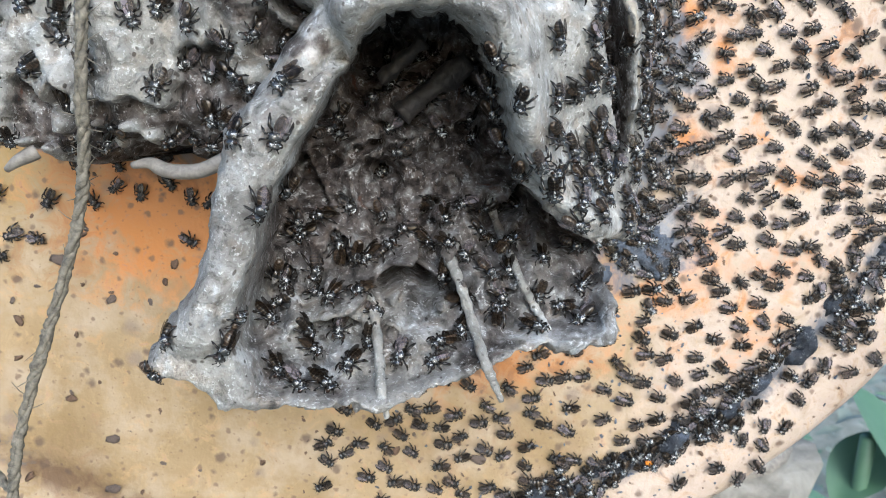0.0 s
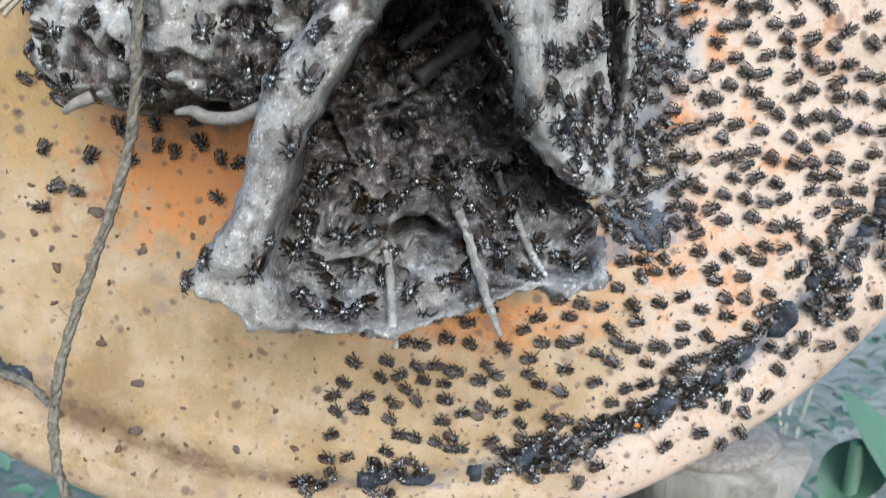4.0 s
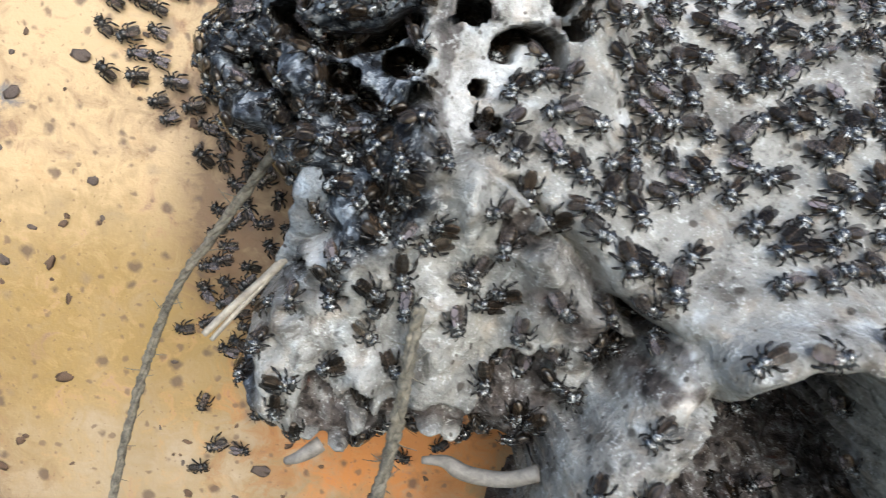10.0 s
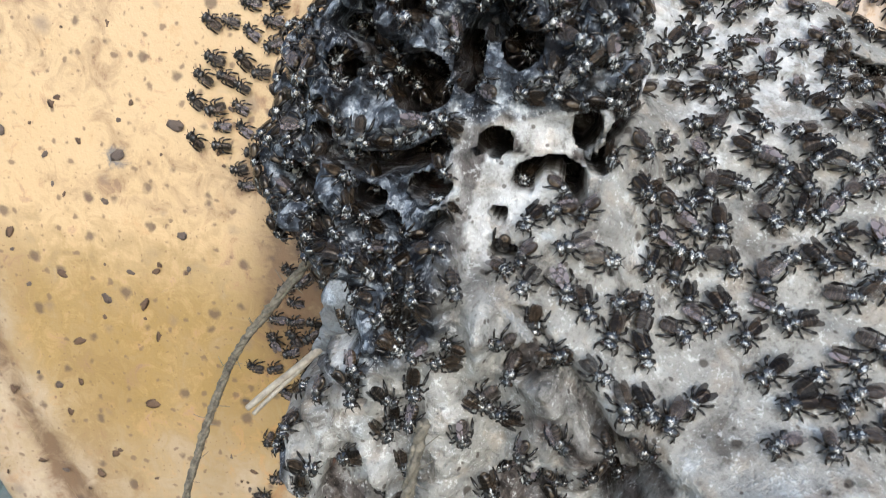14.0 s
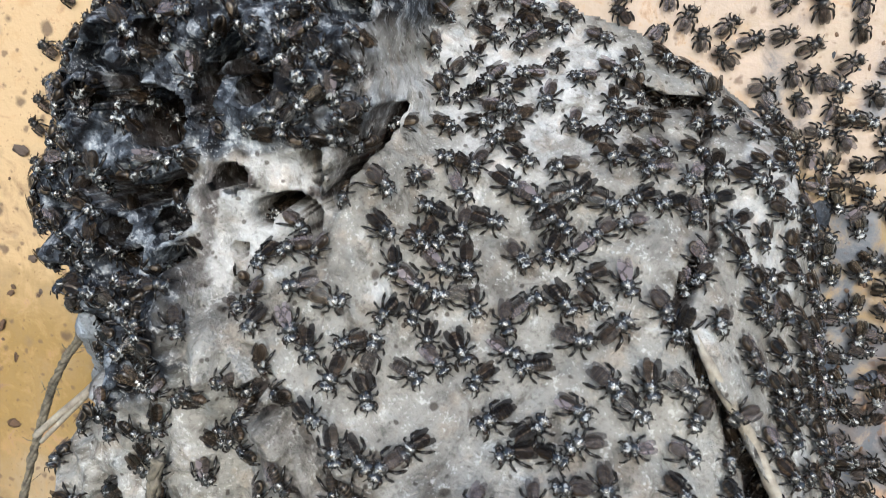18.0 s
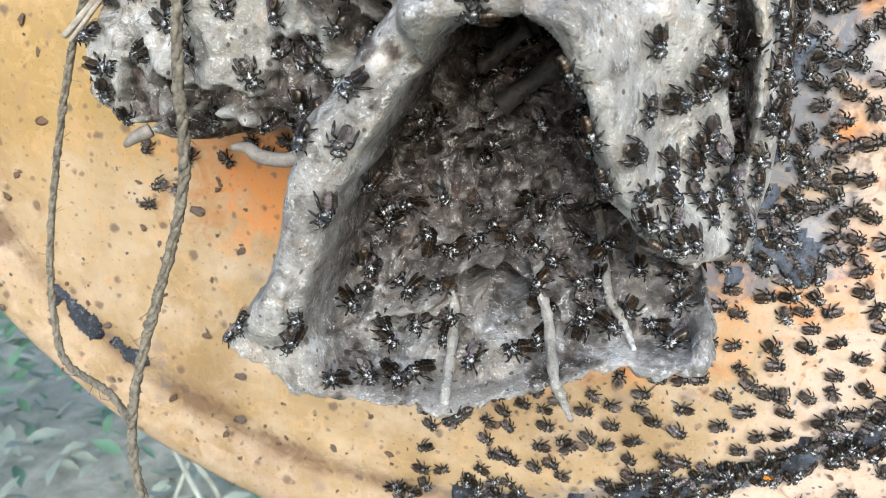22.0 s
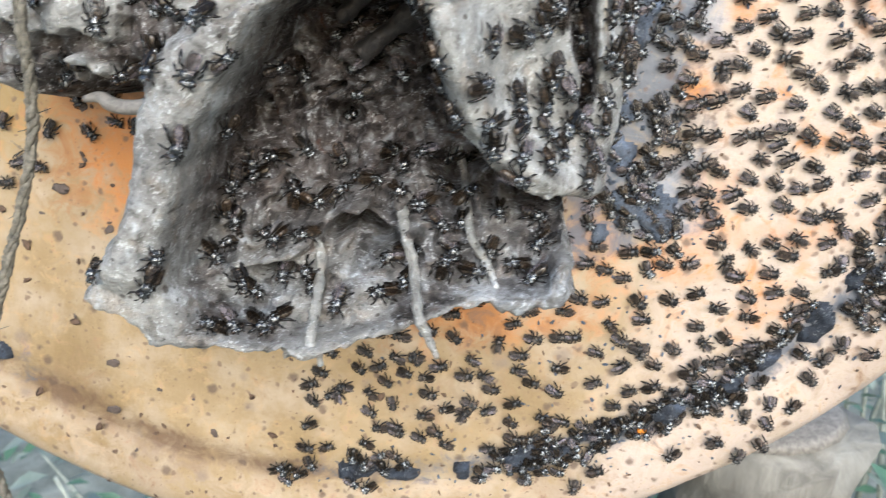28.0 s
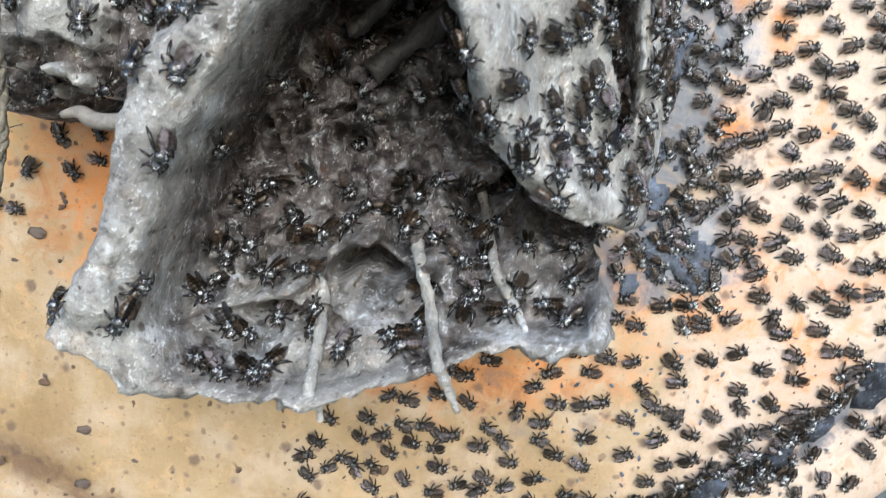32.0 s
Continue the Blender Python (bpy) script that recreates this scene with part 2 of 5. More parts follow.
    wall = wall + 0.003 * np.exp(-(line_distance(x, z, RIM[:6]) / 0.004) ** 2)
    h = np.where(fd > 0, np.maximum(wall * dome(fd, 0.0025, 0.80), h), h)
    bridge = inset(lx, lz, [(-0.0310, 1.1885), (-0.0225, 1.1850), (-0.0160, 1.1940), (-0.0110, 1.2040), (-0.0220, 1.2060), (-0.0310, 1.1970)])
    h = np.maximum(h, (0.0370 + 0.0015 * fbm(x, z, 0.005, 78)) * dome(bridge, 0.006, 0.45))
    collar = 0.0036 + 0.0006 * fbm(x, z, 0.006, 86) - line_distance(wx, wz, RIM[2:7])
    h = np.maximum(h, (0.0525 + 0.0005 * fbm(x, z, 0.006, 87)) * dome(collar, 0.0032, 0.80))
    # the mouth
    d = inset(wx, wz, CAVITY)
    floor = np.interp(z, [1.154, 1.160, 1.168, 1.178, 1.190, 1.199, 1.206], [0.0475, 0.0450, 0.0390, 0.0308, 0.0268, 0.0230, 0.0180])
    folds = 1 - np.abs(fbm(x + 0.5 * z, z - 0.3 * x, 0.011, 24, 3))
    floor = floor - 0.006 * step(0.012, 0.030, x) + 0.0030 * fbm(x, z, 0.009, 17) + 0.0012 * fbm(x, z, 0.003, 18) + 0.0007 * vnoise(x, z, 0.0012, 26) + 0.0050 * (folds - 0.7) * step(1.168, 1.178, z) - step(1.162, 1.170, z) * 0.0050 * step(0.28, 0.42, fbm(x, z, 0.007, 68)) - 0.0030 * step(0.34, 0.46, fbm(x, z, 0.005, 69)) * step(1.159, 1.163, z)
    fold = line_distance(x, z, [(-0.0150, 1.1652), (-0.0076, 1.1667), (-0.0044, 1.1684), (-0.0028, 1.1704), (-0.0010, 1.1722), (0.0014, 1.1729), (0.0038, 1.1716), (0.0058, 1.1700), (0.0082, 1.1708), (0.0100, 1.1700)])
    floor = floor + 0.0035 * np.exp(-(fold / 0.0009) ** 2)
    arc = np.abs(np.hypot((x - 0.0012) / 1.15, z - 1.1664) - 0.0034)
    floor = floor - 0.014 * np.exp(-(arc / 0.0011) ** 2) * step(1.1665, 1.1680, z)
    arc = np.abs(np.hypot(x + 0.0090, z - 1.1610) - 0.0038)
    floor = floor - 0.005 * np.exp(-(arc / 0.0008) ** 2) * step(1.1625, 1.1640, z)
    floor = floor - 0.008 * np.exp(-(np.hypot((x - 0.0150) / 0.0019, (z - 1.1756) / 0.0032)) ** 2)
    floor = floor - 0.011 * np.exp(-(line_distance(x, z, CAVITY[10:15]) / 0.0034) ** 2)
    near = line_distance(x, z, CAVITY[:4])
    floor = np.maximum(floor, (0.046 - 2.2 * (near - 0.0006).clip(0)) * step(1.172, 1.163, z))
    mouth = step(-0.0003, 0.0010, d)
    h = np.where(d > -0.0003, h * (1 - mouth) + np.minimum(floor, h + 0.001) * mouth, h)
    level = step(-0.0040, 0.0010, inset(wx, wz, PATCH)) * step(1.221, 1.226, z)
    h = h * (1 - level) + level * (0.0368 + 0.0006 * fbm(x, z, 0.004, 76) - 0.10 * (x + 0.030))
    dig = np.zeros(np.shape(x))
    for hx, hz, hw, hh in HOLES:
        dig = np.maximum(dig, step(1.15, 0.80, np.hypot((wx - hx) / hw, (wz - hz) / hh)))
    bend = np.hypot((wx + 0.0256) / 1.15, wz - 1.2358)                    # the arched hole below the round one
    dig = np.maximum(dig, step(0.0012, 0.0008, np.abs(bend - 0.0027)) * step(1.2352, 1.2360, wz + 0.5 * np.maximum(wx + 0.0256, 0)))
    for k, line in enumerate(SLITS):
        dig = np.maximum(dig, step(1.2, 0.8, line_distance(wx, wz, line) / (0.0012, 0.0007)[k]))
    h = h - (h > 0.012) * 0.018 * dig
    h = np.where(h > 0.0005, np.maximum(h, 0.0012), -0.002)
    # brown inner wall, with the shade of mouth, holes and cracks painted in
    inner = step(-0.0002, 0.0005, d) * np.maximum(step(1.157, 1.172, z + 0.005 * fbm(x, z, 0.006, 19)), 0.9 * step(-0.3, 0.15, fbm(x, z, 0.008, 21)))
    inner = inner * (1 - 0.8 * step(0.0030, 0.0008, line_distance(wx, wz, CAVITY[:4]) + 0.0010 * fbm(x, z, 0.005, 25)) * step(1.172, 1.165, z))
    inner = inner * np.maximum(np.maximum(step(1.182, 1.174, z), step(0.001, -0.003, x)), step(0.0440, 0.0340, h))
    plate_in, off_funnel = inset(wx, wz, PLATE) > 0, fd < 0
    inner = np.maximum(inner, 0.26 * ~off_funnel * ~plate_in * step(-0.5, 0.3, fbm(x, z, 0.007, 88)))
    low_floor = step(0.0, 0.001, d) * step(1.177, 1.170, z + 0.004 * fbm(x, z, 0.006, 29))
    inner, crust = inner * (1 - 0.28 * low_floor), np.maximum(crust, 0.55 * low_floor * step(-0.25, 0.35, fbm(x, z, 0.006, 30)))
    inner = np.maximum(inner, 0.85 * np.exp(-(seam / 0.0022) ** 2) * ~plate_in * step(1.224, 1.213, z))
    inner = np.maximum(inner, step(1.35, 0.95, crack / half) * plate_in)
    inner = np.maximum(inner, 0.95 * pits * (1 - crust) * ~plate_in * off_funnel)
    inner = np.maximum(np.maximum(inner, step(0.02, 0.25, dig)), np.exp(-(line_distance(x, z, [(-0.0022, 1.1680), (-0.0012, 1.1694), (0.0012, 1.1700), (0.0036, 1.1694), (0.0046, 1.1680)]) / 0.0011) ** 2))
    pale = 0.28 * step(0.0, 0.003, inset(wx, wz, LOBE)) * (inset(wx, wz, PLATE) < 0.0005) * off_funnel * step(-0.35, 0.3, fbm(x, z, 0.006, 71)) * (1 - crust)
    patch = step(-0.0018, 0.0012, inset(x + 0.0015 * fbm(x, z, 0.003, 73), z + 0.0015 * fbm(x, z, 0.003, 74), PATCH))
    pale = np.maximum(pale, patch) * (1 - step(0.02, 0.25, dig))
    pale = np.maximum(pale, 0.95 * step(0.30, -0.10, (((x + 0.003) / 0.017) ** 2 + ((z - 1.2515) / 0.009) ** 2) - 0.8 + 0.6 * fbm(x, z, 0.005, 72)))
    pale = np.maximum(pale, 0.9 * step(0.30, -0.10, (((x - 0.029) / 0.006) ** 2 + ((z - 1.240) / 0.009) ** 2) - 0.8 + 0.6 * fbm(x, z, 0.005, 75)))
    pale = np.maximum(pale, 0.15 * np.exp(-(line_distance(x, z, RIM) / 0.0022) ** 2) * (d < 0.0005))
    pale = np.maximum(pale, 0.8 * np.exp(-(((x - 0.0275) / 0.005) ** 2 + ((z - 1.1640) / 0.0035) ** 2)) * step(-0.4, 0.2, fbm(x, z, 0.003, 79)))
    flake = np.exp(-(((x + 0.0490 + 0.25 * (z - 1.2145)) / 0.0022) ** 2 + ((z - 1.2145) / 0.0075) ** 2) ** 2)
    pale, crust = np.maximum(pale, 0.9 * flake), crust * (1 - flake) * (1 - patch)
    slab = np.exp(-(((x + 0.0585) / 0.0028) ** 2 + ((z - 1.1955) / 0.0048) ** 2) ** 2)
    pale, crust = pale * (1 - slab), np.maximum(crust, slab)
    blue = np.exp(-(line_distance(x, z, [(-0.0060, 1.2062), (-0.0025, 1.2090), (0.0040, 1.2108), (0.0100, 1.2095)]) / 0.0016) ** 2) * (d < 0)
    crust = np.maximum(np.maximum(crust, 0.25 * blue), 0.6 * np.exp(-(((x - 0.0275) / 0.005) ** 2 + ((z - 1.1645) / 0.0045) ** 2)))
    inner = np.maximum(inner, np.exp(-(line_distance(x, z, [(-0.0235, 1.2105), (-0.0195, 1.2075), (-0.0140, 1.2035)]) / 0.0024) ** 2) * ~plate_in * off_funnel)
    return h, crust, inner, pale


def undercut(x, z, h):
    """How the wall inside the mouth recedes behind its rim: shifts across and up."""
    e = 0.0004
    d = inset(x, z, CAVITY)
    gx, gz = inset(x + e, z, CAVITY) - inset(x - e, z, CAVITY), inset(x, z + e, CAVITY) - inset(x, z - e, CAVITY)
    n = np.maximum(np.hypot(gx, gz), 1e-9)
    ways = np.maximum(step(-0.006, 0.001, x), 0.55 * step(1.166, 1.176, z))
    deep = step(0.0430, 0.0290, h) * np.clip(ways, 0, 1) * step(1.173, 1.177, z)
    k = np.where(d > -0.0004, (0.0036 + 0.0022 * step(0.014, 0.018, x)) * deep * np.exp(-np.clip(d, 0, 1) / 0.0030), 0)
    ux, uz = -k * gx / n, -k * gz / n
    for hx, hz, hw, hh in HOLES:                    # thin-lipped holes that widen behind the crust
        r = np.hypot((x - hx) / hw, (z - hz) / hh)
        k = np.where(r < 1.15, 0.75 * step(1.12, 0.98, r), 0)
        ux, uz = ux + k * (x - hx), uz + k * (z - hz)
    bend = np.hypot((x + 0.0256) / 1.15, z - 1.2358)
    uz = uz + 0.0013 * step(0.0011, 0.0006, np.abs(bend - 0.0027)) * step(1.2356, 1.2362, z)
    foot = (h < 0) * step(-0.010, -0.016, x) * step(1.190, 1.184, z)        # the funnel's thin shell stands out over the lid
    return ux + 0.0110 * foot, uz + 0.0030 * foot * step(1.166, 1.160, z)


GX, GZ, GS = -0.080, 1.146, 0.0004
GRID = relief(*np.meshgrid(GX + GS * np.arange(310), GZ + GS * np.arange(330), indexing="ij"))[0]
SOFT = GRID.clip(0)
for _ in range(4):                                  # smoothed over a bee's stance
    SOFT = (SOFT + np.roll(SOFT, 1, 0) + np.roll(SOFT, -1, 0) + np.roll(SOFT, 1, 1) + np.roll(SOFT, -1, 1)) / 5


def height(x, z, grid=GRID, outside=-0.002):
    u, v = (x - GX) / GS, (z - GZ) / GS
    i, j = int(u), int(v)
    if not (0 < i < 308 and 0 < j < 328):
        return outside
    a, b = u - i, v - j
    return float((grid[i, j] * (1 - a) + grid[i + 1, j] * a) * (1 - b) + (grid[i, j + 1] * (1 - a) + grid[i + 1, j + 1] * a) * b)


def surface(x, z):
    """A place on nest or lid and its outward normal, smoothed over a bee's stance."""
    e = 0.0016
    hs = [height(x + a, z + b, SOFT, 0.0) for a, b in ((0, 0), (e, 0), (-e, 0), (0, e), (0, -e))]
    gx, gz = max(-1.6, min(1.6, (hs[1] - hs[2]) / (2 * e))), max(-1.6, min(1.6, (hs[3] - hs[4]) / (2 * e)))
    return Vector((x, FACE - hs[0], z)), Vector((-gx, -1, -gz)).normalized()


# ---- materials ----
def material(name):
    m = bpy.data.materials.new(name)
    m.use_nodes = True
    nt = m.node_tree
    return m, nt, nt.nodes["Principled BSDF"]


def coords(nt):
    return nt.nodes.new("ShaderNodeTexCoord").outputs["Object"]


def noise_node(nt, vec, scale, detail=4.0, rough=0.6, distort=0.0):
    n = nt.nodes.new("ShaderNodeTexNoise")
    n.inputs["Scale"].default_value, n.inputs["Detail"].default_value = scale, detail
    n.inputs["Roughness"].default_value, n.inputs["Distortion"].default_value = rough, distort
    nt.links.new(vec, n.inputs["Vector"])
    return n.outputs["Fac"]


def ramp(nt, fac, *stops):
    r = nt.nodes.new("ShaderNodeValToRGB")
    e = r.color_ramp.elements
    while len(e) < len(stops):
        e.new(0.5)
    for el, (p, c) in zip(e, stops):
        el.position, el.color = p, (*c, 1) if len(c) == 3 else c
    nt.links.new(fac, r.inputs["Fac"])
    return r.outputs["Color"]


def mixed(nt, fac, a, b, blend="MIX"):
    n = nt.nodes.new("ShaderNodeMix")
    n.data_type, n.blend_type = "RGBA", blend
    for i, v in ((0, fac), (6, a), (7, b)):
        if isinstance(v, (int, float)):
            n.inputs[i].default_value = v
        elif isinstance(v, tuple):
            n.inputs[i].default_value = (*v, 1)
        else:
            nt.links.new(v, n.inputs[i])
    return n.outputs[2]


def bumped(nt, bsdf, height, strength, distance):
    b = nt.nodes.new("ShaderNodeBump")
    b.inputs["Strength"].default_value, b.inputs["Distance"].default_value = strength, distance
    nt.links.new(height, b.inputs["Height"])
    nt.links.new(b.outputs["Normal"], bsdf.inputs["Normal"])


def grey(v):
    return (v, v, v)


def grains(nt, vec, scale, flat=False):
    n = nt.nodes.new("ShaderNodeTexVoronoi")
    if flat:                        # cells laid out on the lid's plane
        n.voronoi_dimensions = "2D"
        part_xyz, join_xyz = nt.nodes.new("ShaderNodeSeparateXYZ"), nt.nodes.new("ShaderNodeCombineXYZ")
        nt.links.new(vec, part_xyz.inputs[0])
        nt.links.new(part_xyz.outputs["X"], join_xyz.inputs["X"])
        nt.links.new(part_xyz.outputs["Z"], join_xyz.inputs["Y"])
        vec = join_xyz.outputs[0]
    n.inputs["Scale"].default_value = scale
    nt.links.new(vec, n.inputs["Vector"])
    return n


def cerumen(name, light, mid, dark, crust_light, crust_dark, inner_light, inner_dark, rough=0.5, glitter=0.15):
    """Crumbly resin and wax: patches, grains, dark pits, and bluish and brownish tints."""
    m, nt, p = material(name)
    vec = coords(nt)
    warp = nt.nodes.new("ShaderNodeVectorMath")
    warp.operation = "MULTIPLY_ADD"
    tint = nt.nodes.new("ShaderNodeTexNoise")
    tint.inputs["Scale"].default_value, tint.inputs["Detail"].default_value = 330, 3
    nt.links.new(vec, tint.inputs["Vector"])
    nt.links.new(tint.outputs["Color"], warp.inputs[0])
    warp.inputs[1].default_value = (0.0014, 0.0014, 0.0014)
    nt.links.new(vec, warp.inputs[2])
    wide, small, fine = noise_node(nt, warp.outputs[0], 120, 4, 0.6, 0.5), noise_node(nt, vec, 520, 5, 0.68), noise_node(nt, vec, 2300, 3, 0.65)
    cell = grains(nt, warp.outputs[0], 640)
    shade = nt.nodes.new("ShaderNodeSeparateColor")
    nt.links.new(cell.outputs["Color"], shade.inputs[0])
    both = mixed(nt, 0.22, small, shade.outputs[0])
    # smooth sheet: soft clouds of tone, darker blots, white crumbs with painted sparkle
    cloud = noise_node(nt, warp.outputs[0], 230, 5, 0.62, 1.2)
    base = ramp(nt, mixed(nt, 0.40, wide, cloud), (0.38, mid), (0.50, light), (0.57, (light[0] * 1.2, light[1] * 1.2, light[2] * 1.2)), (0.64, (light[0] * 1.9, light[1] * 1.98, light[2] * 2.15)))
    base = mixed(nt, ramp(nt, cloud, (0.34, grey(0.7)), (0.44, grey(0.0))), base, (mid[0] * 0.62, mid[1] * 0.57, mid[2] * 0.52))
    base = mixed(nt, ramp(nt, both, (0.24, grey(0.8)), (0.36, grey(0.0))), base, dark)
    pal = ramp(nt, mixed(nt, 0.5, cloud, both), (0.26, mid), (0.38, light), (0.50, (0.46, 0.455, 0.45)), (0.66, (0.64, 0.64, 0.64)))
    cr = ramp(nt, mixed(nt, 0.55, cloud, both), (0.43, crust_dark), (0.52, crust_light), (0.63, (0.36, 0.39, 0.43)))
    # inner wall's brown, the recess shade mixed into its tones
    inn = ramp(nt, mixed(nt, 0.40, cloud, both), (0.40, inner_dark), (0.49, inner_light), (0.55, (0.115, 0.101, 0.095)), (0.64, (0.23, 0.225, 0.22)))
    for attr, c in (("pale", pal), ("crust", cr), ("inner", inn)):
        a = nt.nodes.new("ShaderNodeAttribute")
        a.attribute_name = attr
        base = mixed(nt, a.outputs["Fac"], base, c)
    rust = nt.nodes.new("ShaderNodeMath")
    rust.operation = "MULTIPLY"
    nt.links.new(a.outputs["Fac"], rust.inputs[0])
    nt.links.new(ramp(nt, noise_node(nt, vec, 190, 3, 0.6, 0.6), (0.64, grey(0.0)), (0.70, grey(0.7))), rust.inputs[1])
    base = mixed(nt, rust.outputs[0], base, (0.085, 0.030, 0.014))
    hue = nt.nodes.new("ShaderNodeSeparateColor")
    nt.links.new(tint.outputs["Color"], hue.inputs[0])
    base = mixed(nt, ramp(nt, hue.outputs[0], (0.54, grey(0.0)), (0.68, grey(0.35))), base, (0.80, 0.90, 1.0), "MULTIPLY")
    base = mixed(nt, ramp(nt, hue.outputs[1], (0.54, grey(0.0)), (0.66, grey(0.45))), base, (1.0, 0.84, 0.70), "MULTIPLY")
    base = mixed(nt, ramp(nt, mixed(nt, 0.5, small, fine), (0.37, grey(0.6)), (0.46, grey(0.0))), base, (0.40, 0.38, 0.36), "MULTIPLY")
    # glitter: white crumbs, and sparkle put into the colour
    base = mixed(nt, ramp(nt, mixed(nt, 0.5, small, fine), (0.555, grey(0.0)), (0.61, grey(glitter))), base, (0.80, 0.80, 0.79))
    # sparse dark specks
    for size, edge in ((280, 0.15), (620, 0.17)):
        pit = grains(nt, warp.outputs[0], size)
        keep = nt.nodes.new("ShaderNodeSeparateColor")
        nt.links.new(pit.outputs["Color"], keep.inputs[0])
        reach = nt.nodes.new("ShaderNodeMath")
        reach.operation = "ADD"
        nt.links.new(pit.outputs["Distance"], reach.inputs[0])
        nt.links.new(ramp(nt, keep.outputs[0], (0.35, grey(0.0)), (0.70, grey(0.5))), reach.inputs[1])
        base = mixed(nt, ramp(nt, reach.outputs[0], (edge - 0.03, grey(0.85)), (edge + 0.05, grey(0.0))), base, (0.20, 0.17, 0.15), "MULTIPLY")
    nt.links.new(base, p.inputs["Base Color"])
    nt.links.new(ramp(nt, small, (0.3, grey(rough + 0.05)), (0.7, grey(rough + 0.35))), p.inputs["Roughness"])
    p.inputs["Specular IOR Level"].default_value = 0.22
    h = mixed(nt, 0.45, mixed(nt, 0.4, small, cell.outputs["Distance"]), fine)
    bumped(nt, p, h, 0.8, 0.0011)
    return m


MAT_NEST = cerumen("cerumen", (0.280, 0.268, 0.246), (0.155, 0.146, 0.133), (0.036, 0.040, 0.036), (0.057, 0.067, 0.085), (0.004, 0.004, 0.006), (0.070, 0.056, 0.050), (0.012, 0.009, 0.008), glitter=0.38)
MAT_SMEAR = cerumen("resin", (0.085, 0.098, 0.125), (0.036, 0.042, 0.055), (0.014, 0.014, 0.017), (0.2, 0.2, 0.2), (0.05, 0.05, 0.05), (0.1, 0.1, 0.1), (0.03, 0.03, 0.03), 0.4)

MAT_BAND = cerumen("band_resin", (0.034, 0.039, 0.050), (0.012, 0.013, 0.017), (0.010, 0.010, 0.012), (0.2, 0.2, 0.2), (0.05, 0.05, 0.05), (0.1, 0.1, 0.1), (0.03, 0.03, 0.03), 0.4)

MAT_WEB = cerumen("web_resin", (0.21, 0.225, 0.245), (0.12, 0.128, 0.14), (0.04, 0.04, 0.045), (0.2, 0.2, 0.2), (0.05, 0.05, 0.05), (0.1, 0.1, 0.1), (0.03, 0.03, 0.03), 0.5)


